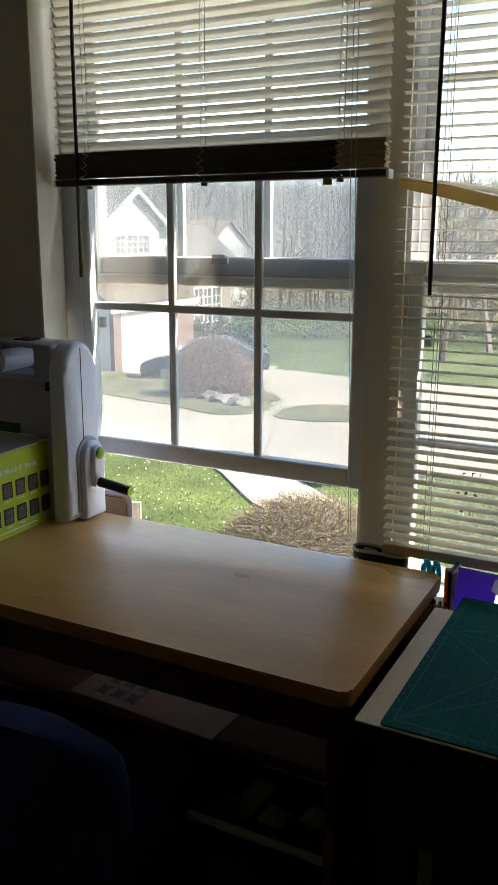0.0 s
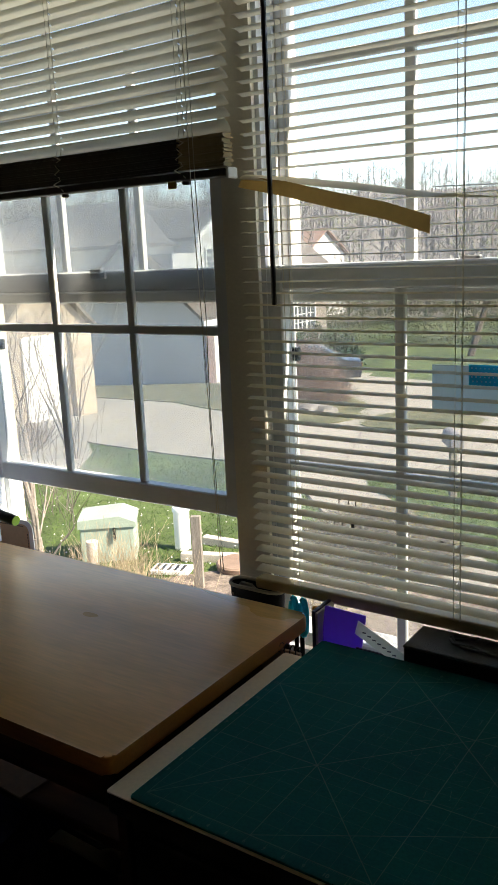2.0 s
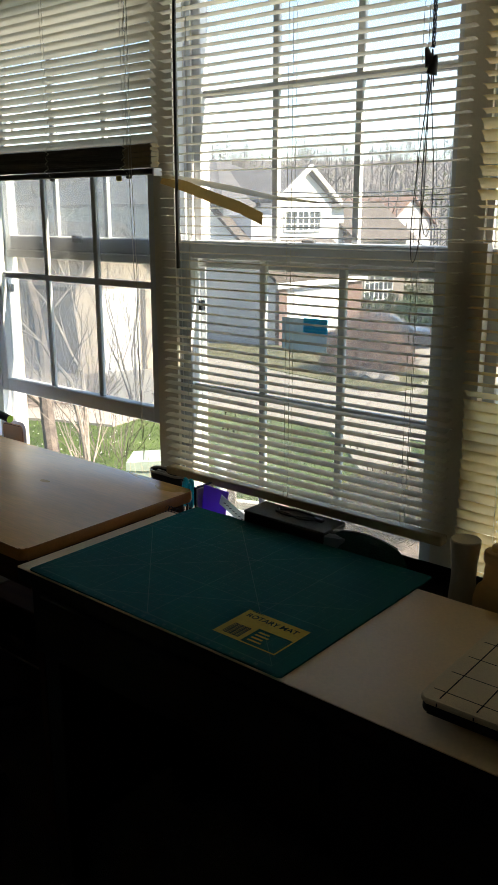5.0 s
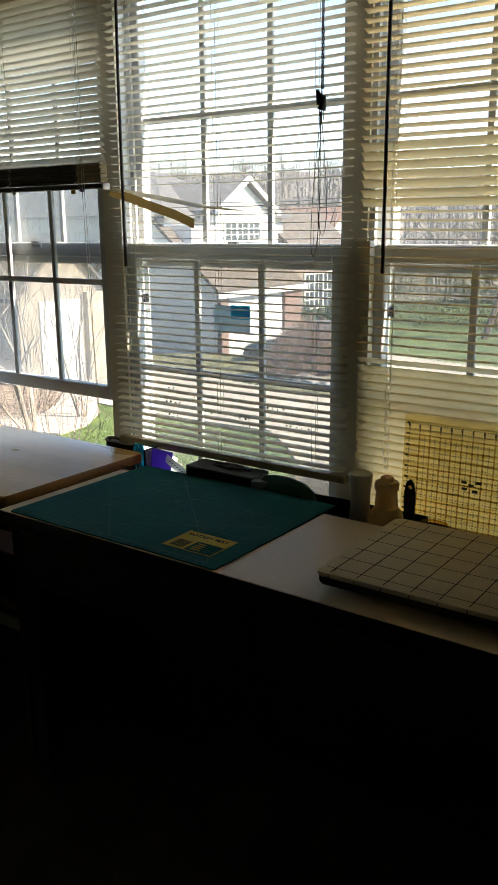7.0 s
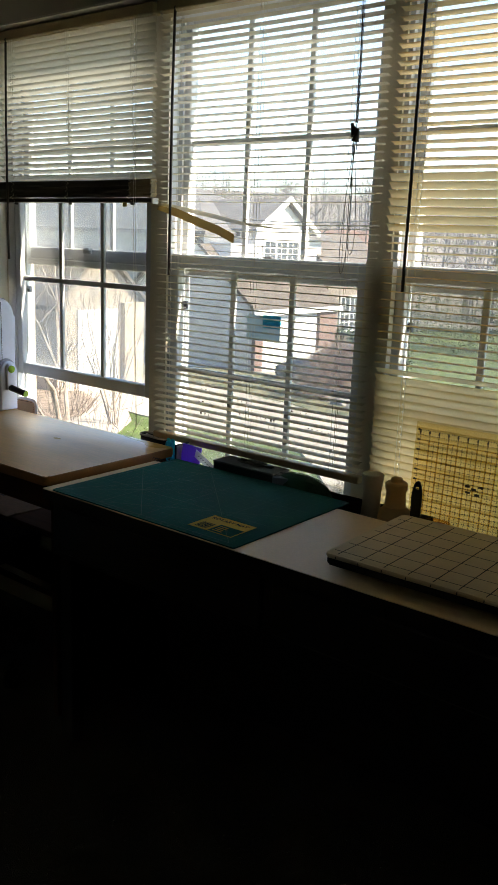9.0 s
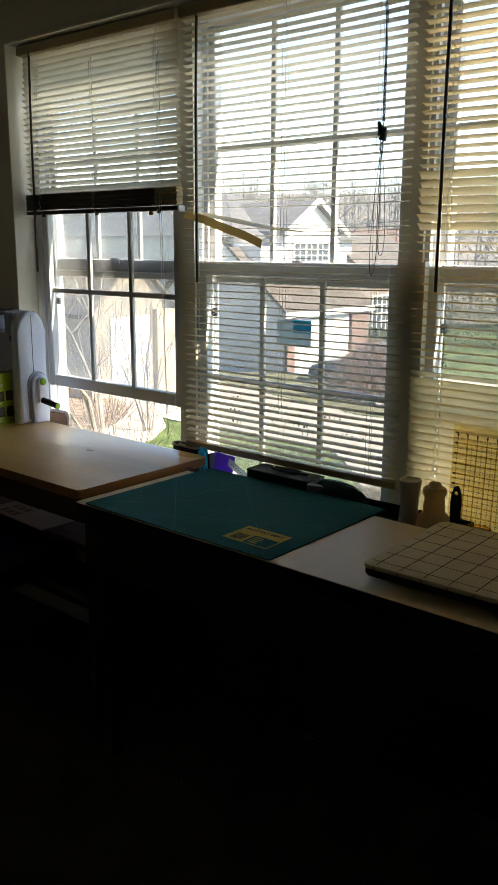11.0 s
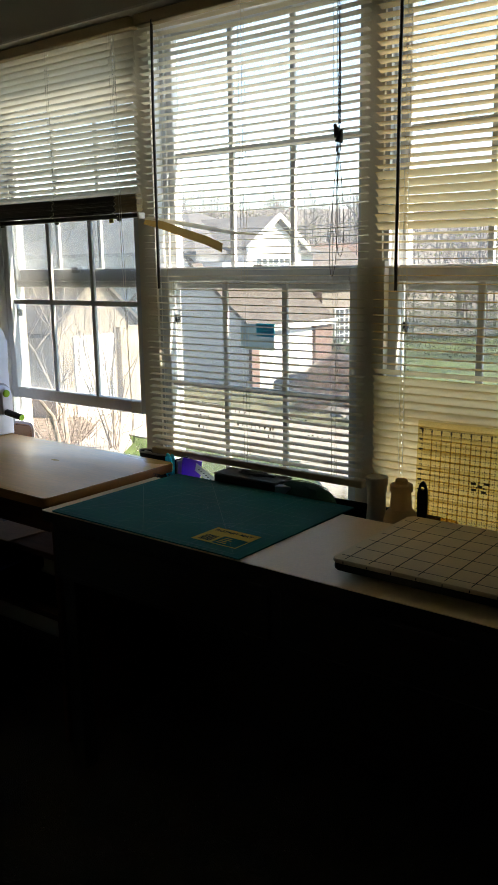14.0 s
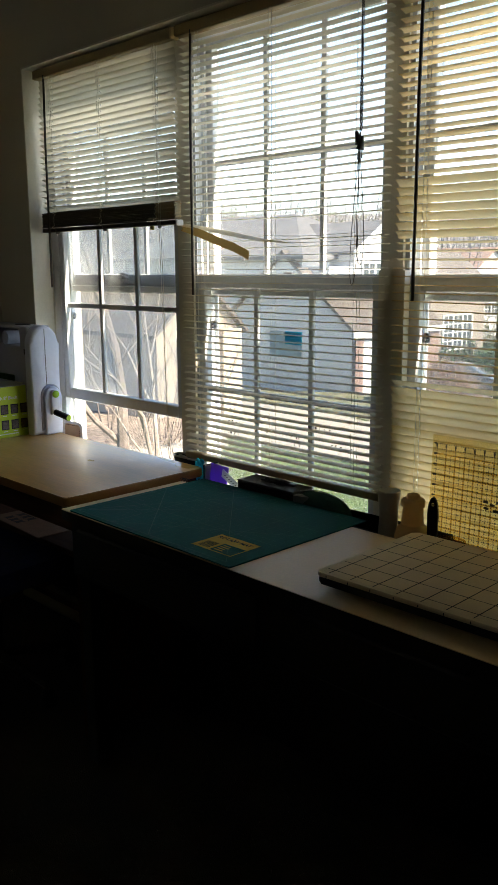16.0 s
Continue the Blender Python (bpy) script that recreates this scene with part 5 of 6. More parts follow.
def hip_roof(x0, x1, y0, y1, ze, zr, over):
    """A roof of four slopes, its ridge along x."""
    bm = B()
    xa, xb, ya, yb, run = x0 - over, x1 + over, y0 - over, y1 + over, (y1 - y0) / 2 + over
    e = [bm.verts.new((x, y, ze)) for x, y in ((xa, ya), (xb, ya), (xb, yb), (xa, yb))]
    u = [bm.verts.new((x, y, ze - 0.15)) for x, y in ((xa, ya), (xb, ya), (xb, yb), (xa, yb))]
    r = [bm.verts.new((x, (ya + yb) / 2, zr)) for x in (xa + run, xb - run)]
    for f in ((e[0], e[1], r[1], r[0]), (e[2], e[3], r[0], r[1]), (e[1], e[2], r[1]), (e[3], e[0], r[0]), u[::-1]):
        bm.faces.new(f)
    for k in range(4):
        bm.faces.new((u[k], u[(k + 1) % 4], e[(k + 1) % 4], e[k]))
    return bm


def gable_body(x0, x1, y0, y1, zb, ze, zr, axis):
    bm = B()
    if axis == "x":
        prof = [(y0, zb), (y1, zb), (y1, ze), ((y0 + y1) / 2, zr), (y0, ze)]
        A, Bv = [[bm.verts.new((x, y, z)) for y, z in prof] for x in (x0, x1)]
    else:
        prof = [(x0, zb), (x1, zb), (x1, ze), ((x0 + x1) / 2, zr), (x0, ze)]
        A, Bv = [[bm.verts.new((x, y, z)) for x, z in prof] for y in (y0, y1)]
    for k in range(5):
        bm.faces.new((A[k], A[(k + 1) % 5], Bv[(k + 1) % 5], Bv[k]))
    bm.faces.new(A)
    bm.faces.new(Bv[::-1])
    return bm


def window_east(house, x, y0, y1, z0, z1, lights=3, rows=2):
    """A window in a wall that faces +x."""
    bm = B()
    t = 0.07
    box(bm, x, x + 0.08, y0 - t, y1 + t, z1, z1 + t)
    box(bm, x, x + 0.10, y0 - t, y1 + t, z0 - t, z0)
    box(bm, x, x + 0.08, y0 - t, y0, z0, z1)
    box(bm, x, x + 0.08, y1, y1 + t, z0, z1)
    for k in range(1, lights):
        y = y0 + (y1 - y0) * k / lights
        box(bm, x, x + 0.07, y - 0.05, y + 0.05, z0, z1)
    w = part("window", bm, M_TRIM, house)
    for k in range(lights):
        a, b = y0 + (y1 - y0) * k / lights + 0.05, y0 + (y1 - y0) * (k + 1) / lights - 0.05
        part("pane", box(B(), x, x + 0.03, a, b, z0, z1), M_DARKGLASS, w)
        part("glazing_bar", box(B(), x + 0.031, x + 0.05, (a + b) / 2 - 0.02, (a + b) / 2 + 0.02, z0, z1), M_TRIM, w)
        for r in range(1, rows + 1):
            zz = z0 + (z1 - z0) * r / (rows + 1)
            part("glazing_bar", box(B(), x + 0.0315, x + 0.048, a, b, zz - 0.02, zz + 0.02), M_TRIM, w)


# neighbour's house across the drive: garage in front, two storeys behind
hA = thing("neighbour_house", (0, 0, 0), label="white-sided two-storey house with brick garage piers", category="house")
ZA = -4.9
part("garage_wall", gable_body(-28.5, -20.6, 26.6, 32.9, ZA, -1.2, 2.0, "y"), M_SIDE, hA)
part("garage_roof", gable_roof(-28.5, -20.6, 26.6, 32.9, -1.2, 2.0, "y", 0.22), M_ROOFB, hA, "brown shingle garage roof")
part("fascia", box(B(), -20.32, -20.24, 26.3, 33.2, -1.56, -1.32), M_TRIM, hA, "white fascia and gutter")
part("pier", box(B(), -20.6, -20.40, 26.6, 27.15, ZA, -1.5), M_BRICK, hA, "red brick pier")
part("pier", box(B(), -20.6, -20.40, 31.5, 32.9, ZA, -1.5), M_BRICK, hA, "red brick pier")
gd = part("garage_door", box(B(), -20.6, -20.52, 27.25, 31.4, ZA, -1.75), M_DOORW, hA, "white sectional garage door")
for k in range(1, 4):
    part("door_seam", box(B(), -20.52, -20.505, 27.25, 31.4, -4.1 + 0.56 * k, -4.085 + 0.56 * k), M_TRIM, gd)
part("main_wall", box(B(), -38.0, -23.6, 26.72, 36.0, ZA, 1.9), M_SIDE, hA)
part("main_roof", hip_roof(-38.0, -23.6, 26.72, 36.0, 1.9, 4.1, 0.4), M_ROOF, hA, "grey shingle hipped main roof")
part("gable_wall", gable_body(-28.0, -22.3, 28.75, 33.0, -1.0, 2.1, 3.35, "x"), M_SIDE, hA, "white front gable")
part("gable_roof", gable_roof(-28.0, -22.3, 28.75, 33.0, 2.1, 3.35, "x", 0.3), M_ROOF, hA)
bm = B()
for y0, z0, y1, z1 in ((28.4, 1.86, 30.87, 3.40), (33.35, 1.86, 30.87, 3.40)):
    n0 = [bm.verts.new((x, y, z)) for x in (-22.05, -21.92) for y, z in ((y0, z0), (y1, z1), (y1, z1 + 0.22), (y0, z0 + 0.22))]
    for f in ((0, 1, 2, 3), (7, 6, 5, 4), (0, 4, 5, 1), (1, 5, 6, 2), (2, 6, 7, 3), (3, 7, 4, 0)):
        bm.faces.new([n0[k] for k in f])
part("bargeboard", bm, M_TRIM, hA, "white bargeboards")
part("side_wall", box(B(), -25, -22.35, 27.1, 28.74, -1.0, 1.42), M_SIDE, hA)
window_east(hA, -22.28, 29.35, 32.0, 0.75, 1.55)
part("entry_wall", box(B(), -27.0, -23.0, 36.0, 41.4, ZA, 0.4), M_BRICK, hA, "brick entry wing")
part("entry_roof", gable_roof(-27.0, -23.0, 36.0, 41.4, 0.4, 2.0, "y", 0.4), M_ROOFB, hA)
window_east(hA, -22.98, 37.2, 40.0, -3.0, -1.2, 3, 3)

# tan house with a garage at the side
hC = thing("tan_house", (0, 0, 0), label="tan-sided house with a pale garage door and stone pier", category="house")
part("wall", gable_body(-31, -17.6, 13.7, 17.0, -4.2, -0.42, 1.1, "x"), M_SIDETAN, hC)
part("roof", gable_roof(-31, -17.6, 13.7, 17.0, -0.42, 1.1, "x", 0.25, 0.12), M_ROOFB, hC, "brown shingle roof")
part("stone_pier", box(B(), -17.6, -17.40, 16.2, 17.0, -4.2, -0.5), M_STONE, hC, "tan stone pier")
gd = part("garage_door", box(B(), -17.6, -17.54, 14.45, 16.05, -4.2, -0.68), M_DOORW, hC, "cream sectional garage door")
for k in range(1, 4):
    part("door_seam", box(B(), -17.54, -17.525, 14.45, 16.05, -2.8 + 0.52 * k, -2.785 + 0.52 * k), M_TRIM, gd)

# house with a russet roof further off
hB = thing("russet_roof_house", (0, 0, 0), label="white house with a russet shingle roof, far off", category="house")
part("wall", gable_body(-60, -40, 67.6, 75.8, -5.8, 0.75, 3.0, "x"), M_SIDE, hB)
part("roof", gable_roof(-60, -40, 67.6, 75.8, 0.75, 3.0, "x", 0.45), M_ROOFR, hB, "russet shingle roof")
window_east(hB, -39.98, 70.5, 73.0, -3.2, -1.4, 2, 2)
hD = thing("brick_house", (0, 0, 0), label="dark brick house behind trees across the lawn", category="house")
part("wall", gable_body(-12, 2, 62, 72, -5.9, -2.6, 0.3, "x"), M_BRICK, hD)
part("roof", gable_roof(-12, 2, 62, 72, -2.6, 0.3, "x", 0.5), M_ROOFB, hD)
for x in (-9.5, -5.0, -1.0):
    w = part("window", box(B(), x - 0.1, x + 1.5, 61.9, 61.99, -4.7, -3.2), M_TRIM, hD)
    part("pane", box(B(), x, x + 0.65, 61.87, 61.899, -4.6, -3.3), M_DARKGLASS, w)
    part("pane", box(B(), x + 0.75, x + 1.4, 61.87, 61.899, -4.6, -3.3), M_DARKGLASS, w)


# ---- plants ----
M_BARK = material("grey_bark", (0.16, 0.13, 0.115), 0.9, vary=0.3, scale=9, fine=60, bump=0.6)
M_BARKD = material("dark_bark", (0.11, 0.085, 0.07), 0.9, vary=0.3, scale=9, fine=60, bump=0.6)
M_BARKP = material("pale_bark", (0.26, 0.22, 0.19), 0.9, vary=0.25, scale=9, fine=60, bump=0.4)
M_TWIG = material("russet_twig", (0.23, 0.165, 0.135), 0.9, vary=0.3, scale=5, bump=0)
M_DRYTWIG = material("dry_twig", (0.145, 0.125, 0.100), 0.9, vary=0.35, scale=20, bump=0)
M_BUD = material("yellow_bud", (0.26, 0.23, 0.06), 0.9, vary=0.3, scale=9, bump=0)
M_STRAW = material("straw", (0.40, 0.32, 0.21), 0.9, vary=0.25, scale=8, bump=0)
M_LEAF = thin(material("spring_leaf", (0.12, 0.15, 0.035), 0.8, vary=0.3, scale=2, bump=0), 0.5, (0.14, 0.19, 0.04))
M_EVER = material("evergreen", (0.025, 0.055, 0.025), 0.85, vary=0.3, scale=3, bump=0)
M_BLOSSOM = material("white_blossom", (0.62, 0.58, 0.58), 0.8, vary=0.1, bump=0)
M_BLADE = material("grass_blade", (0.042, 0.100, 0.011), 0.8, vary=0.3, scale=4, bump=0, second=(0.078, 0.125, 0.026))


def limb(bm, p, d, length, r, depth, rnd, sides, tips, spread=0.6, up=0.15):
    """A limb that bends, tapers and forks."""
    pts, rr = [p], r
    seg = 3
    q = p
    for k in range(seg):
        d = (d + Vector((rnd.gauss(0, 0.10), rnd.gauss(0, 0.10), rnd.gauss(0, 0.06) + up * 0.2))).normalized()
        q = q + d * length / seg
        pts.append(q)
    tube(bm, pts, r, sides, r * 0.62)
    if depth == 0:
        tips.append((q, d))
        return
    k = rnd.choice((2, 3)) if depth > 1 else 3
    for j in range(k):
        e = (d + Vector((rnd.gauss(0, spread), rnd.gauss(0, spread), rnd.gauss(0.1, spread * 0.5)))).normalized()
        limb(bm, pts[-1] if j == 0 else pts[rnd.choice((1, 2, 3))], e, length * rnd.uniform(0.6, 0.85), r * rnd.uniform(0.45, 0.62), depth - 1, rnd, max(3, sides - 1), tips, spread, up)


def leaves(tips, per, size, radius, rnd):
    bm = B()
    for p, d in tips:
        for k in range(per):
            c = p + Vector((rnd.gauss(0, radius), rnd.gauss(0, radius), rnd.gauss(0, radius)))
            a, b = Vector((rnd.gauss(0, 1), rnd.gauss(0, 1), rnd.gauss(0, 1))).normalized(), Vector((rnd.gauss(0, 1), rnd.gauss(0, 1), rnd.gauss(0, 1))).normalized()
            s = size * rnd.uniform(0.6, 1.4)
            bm.faces.new([bm.verts.new(c + v) for v in (-a * s, b * s * 0.5, a * s, -b * s * 0.5)])
    return bm


def tree(name, x, y, seed, height, r, depth, bark, label, stems=1, crown=None, lean=0.25, spread=0.55, up=0.25, sides=7, z=None):
    rnd = random.Random(seed)
    z = ground_z(x, y) - 0.05 if z is None else z
    t = thing(name, (x, y, z), label=label, category="tree")
    bm, tips = B(), []
    for s in range(stems):
        a = 2 * math.pi * s / max(1, stems) + rnd.uniform(-0.5, 0.5)
        o = Vector((0.08 * math.cos(a), 0.08 * math.sin(a), 0)) if stems > 1 else Vector((0, 0, 0))
        d = Vector((lean * math.cos(a), lean * math.sin(a), 1)) if stems > 1 else Vector((rnd.gauss(0, 0.06), rnd.gauss(0, 0.06), 1))
        limb(bm, o, d.normalized(), height * 0.38, r * (rnd.uniform(0.6, 1) if stems > 1 else 1), depth, rnd, sides, tips, spread, up)
    part("trunk", bm, bark, t, smooth=True)
    if crown:
        m, per, size, rad = crown
        part("crown", leaves(tips, per, size, rad, rnd), m, t)
    return t


def shrub(name, x, y, seed, rx, h, count, mat, label, r=0.006, size=None, sink=0.0):
    """A mound of fine twigs."""
    rnd = random.Random(seed)
    t = thing(name, (x, y, ground_z(x, y) - sink), label=label, category="shrub")
    bm = B()
    for k in range(count):
        a, f = rnd.uniform(0, 6.28), math.sqrt(rnd.random())
        top = Vector((rx * f * math.cos(a), rx * f * math.sin(a), h * (1 - f ** 2 * 0.85) * rnd.uniform(0.55, 1.08)))
        base = Vector((top.x * 0.35, top.y * 0.35, 0))
        mid = base.lerp(top, 0.55) + Vector((rnd.gauss(0, rx * 0.1), rnd.gauss(0, rx * 0.1), 0))
        tube(bm, [base, mid, top], r, 3, r * 0.4)
        for j in range(2):
            p = mid.lerp(top, rnd.random())
            tube(bm, [p, p + Vector((rnd.gauss(0, rx * 0.14), rnd.gauss(0, rx * 0.14), h * rnd.uniform(0.02, 0.2)))], r * 0.6, 3, r * 0.3)
    part("twig_mass", bm, mat, t)
    return t, rnd


# slender tree that forks low into two upright stems, with thin side shoots
rnd = random.Random(23)
ft = thing("bare_tree", (-6.05, 4.6, ground_z(-6.05, 4.6) - 0.05), label="slender pale bare tree forking low, near the window", category="tree")
bm, tips = B(), []
tube(bm, [(0, 0, 0), (-0.006, 0.004, 0.16), (-0.004, 0.0, 0.30)], 0.036, 9, 0.031)
for sx, sy, r in ((-0.10, -0.06, 0.022), (0.10, 0.07, 0.024)):
    limb(bm, Vector((-0.004, 0.0, 0.28)), Vector((sx, sy, 1)).normalized(), 0.75, r, 6, rnd, 7, tips, 0.42, 0.30)
for a, z in ((0.4, 0.05), (2.9, 0.12), (4.4, 0.22), (5.6, 0.18), (1.8, 0.26)):
    limb(bm, Vector((0, 0, z)), Vector((0.5 * math.cos(a), 0.5 * math.sin(a), 0.8)).normalized(), 0.42, 0.008, 4, rnd, 5, tips, 0.40, 0.25)
part("trunk", bm, M_BARKP, ft, smooth=True)
ft.scale = (1.66, 1.66, 1.66)
tree("bare_tree", -9.01, 6.29, 12, 6.57, 0.118, 6, M_BARK, "bare tree with a stout grey trunk on lawn", 1, None, 0.2, 0.5, 0.3, 9)
tree("bare_tree", -11.54, 10.4, 13, 4.42, 0.032, 6, M_BARKP, "bare young tree with many pale stems", 5, None, 0.22, 0.40, 0.4, 5)
tree("bare_tree", -15.66, 10.53, 23, 5.1, 0.039, 6, M_BARK, "bare young tree with forked grey stems", 3, None, 0.2, 0.42, 0.4, 5)
shrub("bare_shrub", -8.31, 6.89, 81, 1.56, 2.94, 26, M_BARK, "bare shrub of thin arching stems on lawn", 0.006)
shrub("bare_shrub", -13.71, 10.78, 82, 1.99, 3.67, 60, M_BARK, "bare shrub of thin arching stems in mulch", 0.007)
tree("leafing_tree", -10.5, 41, 14, 9.5, 0.20, 4, M_BARKD, "tall tree with thin new green leaves", 1, (M_LEAF, 16, 0.06, 0.45), 0.2, 0.5, 0.3, 6)
tree("leafing_tree", -16.5, 47, 15, 11, 0.22, 4, M_BARKD, "tall tree with thin new green leaves", 1, (M_LEAF, 16, 0.065, 0.5), 0.2, 0.5, 0.3, 6)
tree("pale_bare_tree", -10.0, 50, 16, 12, 0.20, 6, M_BARKP, "tall bare tree with pale bark and branches", 1, None, 0.2, 0.55, 0.3, 6)
tree("spreading_tree", -5.2, 31, 17, 6.0, 0.20, 4, M_BARKD, "low spreading bare tree beside the drive", 1, None, 0.2, 0.75, 0.05, 6)
tree("blossom_tree", -4.0, 52, 18, 8.0, 0.18, 4, M_BARKD, "tree covered in white spring blossom", 1, (M_BLOSSOM, 12, 0.15, 0.45), 0.2, 0.45, 0.4, 6)
tree("bare_tree", -14.0, 58, 19, 12, 0.20, 6, M_BARK, "tall bare grey tree behind the lawn", 1, None, 0.2, 0.5, 0.3, 6)
tree("bare_tree", -6.0, 58, 20, 12, 0.20, 6, M_BARK, "tall bare tree behind the lawn", 1, None, 0.2, 0.5, 0.3, 6)
tree("bare_tree", -19.5, 57, 21, 12, 0.20, 6, M_BARK, "tall bare grey tree behind the lawn", 1, None, 0.2, 0.5, 0.3, 6)

# hedge of budding bushes behind the far lawn
M_OLIVE = thin(material("olive_bud", (0.088, 0.098, 0.052), 0.9, vary=0.3, scale=0.6, bump=0), 0.4, (0.10, 0.115, 0.05))
rnd = random.Random(29)
tips = []
for k in range(900):
    x = rnd.uniform(-36, 8)
    y = 55 + rnd.gauss(0, 1.8)
    top = 3.4 + 1.2 * math.sin(x * 0.9) + 1.1 * math.sin(x * 2.3 + 1)
    tips.append((Vector((x, y, ground_z(x, y) + rnd.uniform(0.1, 1.0) * top)), None))
solid("hedge", leaves(tips, 46, 0.085, 0.6, rnd), M_OLIVE, "dense budding olive-green bushes behind the far lawn", "hedge", "stuff")

# far woods on the hill, past counting
rnd = random.Random(31)
bm, bl = B(), B()
for k in range(1300):
    s = rnd.uniform(78, 200) if k > 220 else rnd.uniform(70, 84)
    side = rnd.uniform(-0.75, 1.1) * s
    x, y = NDIR[0] * s + NDIR[1] * side, NDIR[1] * s - NDIR[0] * side
    if y < 20 or (-62 < x < -37 and 62 < y < 80) or (-14 < x < 4 and 60 < y < 74):
        continue
    z, h = ground_z(x, y) - 0.3, rnd.uniform(7, 13)
    top = Vector((x + rnd.gauss(0, 0.5), y + rnd.gauss(0, 0.5), z + h))
    base = Vector((x, y, z))
    tube(bm, [base, base.lerp(top, 0.5), top], rnd.uniform(0.10, 0.20), 3, 0.03)
    for j in range(9):
        f = rnd.uniform(0.3, 0.95)
        p = base.lerp(top, f)
        a = rnd.uniform(0, 6.28)
        l = h * (1.05 - f) * rnd.uniform(0.3, 0.6) + 0.4
        e = p + Vector((l * math.cos(a), l * math.sin(a), l * rnd.uniform(0.5, 1.1)))
        tube(bm, [p, e], 0.06, 3, 0.02)
        for i in range(2):
            p2 = p.lerp(e, rnd.uniform(0.4, 0.9))
            tube(bm, [p2, p2 + Vector((rnd.gauss(0, l * 0.25), rnd.gauss(0, l * 0.25), l * rnd.uniform(0.2, 0.5)))], 0.03, 3, 0.01)
    for j in range(70):
        f = rnd.uniform(0.15, 1.0)
        c = base.lerp(top, f) + Vector((rnd.gauss(0, 1.5), rnd.gauss(0, 1.5), 0))
        u = Vector((rnd.gauss(0, 0.5), rnd.gauss(0, 0.5), rnd.uniform(-0.1, 0.8)))
        v = Vector((rnd.gauss(0, 0.03), rnd.gauss(0, 0.03), 0))
        bm.faces.new([bm.verts.new(w) for w in (c - v, c + v, c + u)])
    if rnd.random() < (0.75 if x > -30 else 0.3):
        for j in range(90):
            c = base.lerp(top, rnd.uniform(0.1, 1)) + Vector((rnd.gauss(0, 1.0), rnd.gauss(0, 1.0), 0))
            a, b = Vector((rnd.gauss(0, 1), rnd.gauss(0, 1), rnd.gauss(0, 1))).normalized(), Vector((rnd.gauss(0, 1), rnd.gauss(0, 1), rnd.gauss(0, 1))).normalized()
            bl.faces.new([bl.verts.new(c + v) for v in (-a * 0.16, b * 0.10, a * 0.16, -b * 0.10)])
# paler and greyer than M_BARK, with the haze of distance in the colour
M_FARBARK = material("hazed_twigs", (0.19, 0.172, 0.170), 0.9, vary=0.2, scale=0.4, fine=3, bump=0)
solid("far_woods", bm, M_FARBARK, "bare spring woods on the hillside, greyed for distant haze", "woods", "stuff")
solid("far_foliage", bl, M_LEAF, "thin green foliage among the far woods", "woods", "stuff")


shrub("russet_shrub", -12.05, 20.3, 41, 1.55, 1.95, 3000, M_TWIG, "round russet shrub of bare twigs beside the drive", 0.006)
t, rnd = shrub("dried_shrub", -3.02, 6.62, 42, 1.03, 0.63, 3000, M_DRYTWIG, "rounded mound of dark dry twigs with yellowish tips", 0.0042)
bm = B()
for k in range(2600):
    a, f = rnd.uniform(0, 6.28), math.sqrt(rnd.random())
    c = Vector((1.03 * f * math.cos(a), 1.03 * f * math.sin(a), 0.63 * (1 - f ** 2 * 0.85) * rnd.uniform(0.6, 1.08)))
    u = Vector((rnd.gauss(0, 1), rnd.gauss(0, 1), rnd.gauss(0, 1))).normalized() * 0.015
    v = Vector((rnd.gauss(0, 1), rnd.gauss(0, 1), rnd.gauss(0, 1))).normalized() * 0.006
    bm.faces.new([bm.verts.new(c + w) for w in (-u, v, u, -v)])
part("bud_layer", bm, M_BUD, t)
for x, y, s, h in ((-22.4, 36.4, 51, 2.3), (-22.1, 38.4, 52, 2.5), (-21.7, 40.4, 53, 2.2)):
    t, rnd = shrub("evergreen_shrub", x, y, s, 1.4, h, 60, M_BARKD, "dark evergreen shrub beside the brick wall", 0.02)
    tips = [(Vector((1.3 * f * math.cos(a), 1.3 * f * math.sin(a), h * (1 - 0.8 * f * f) * g)), None) for f, a, g in [(math.sqrt(rnd.random()), rnd.uniform(0, 6.28), rnd.uniform(0.3, 1)) for k in range(260)]]
    part("foliage", leaves(tips, 12, 0.10, 0.14, rnd), M_EVER, t)

# tall dry grass and seedheads beside the utility box
rnd = random.Random(61)
bm = B()
for cx, cy, k_, hh in ((-4.79, 4.49, 280, 0.68), (-4.03, 4.12, 168, 0.54), (-5.34, 4.14, 84, 0.49), (-2.9, 4.82, 125, 0.40)):
    for k in range(k_):
        x, y = cx + rnd.gauss(0, 0.24), cy + rnd.gauss(0, 0.20)
        z = ground_z(x, y)
        h = hh * rnd.uniform(0.5, 1.1)
        dx, dy = rnd.gauss(0, 0.16), rnd.gauss(0, 0.16)
        tube(bm, [(x, y, z), (x + dx * 0.4, y + dy * 0.4, z + h * 0.6), (x + dx, y + dy, z + h)], 0.0034, 3, 0.0012)
solid("dry_grass", bm, M_STRAW, "dry straw-coloured ornamental grass stalks", "grass", "stuff")
bm, fl = B(), B()


def inside(x, y, poly):
    hit = False
    for (xa, ya), (xb, yb) in zip(poly, poly[1:] + poly[:1]):
        if (ya > y) != (yb > y) and x < (xb - xa) * (y - ya) / (yb - ya) + xa:
            hit = not hit
    return hit


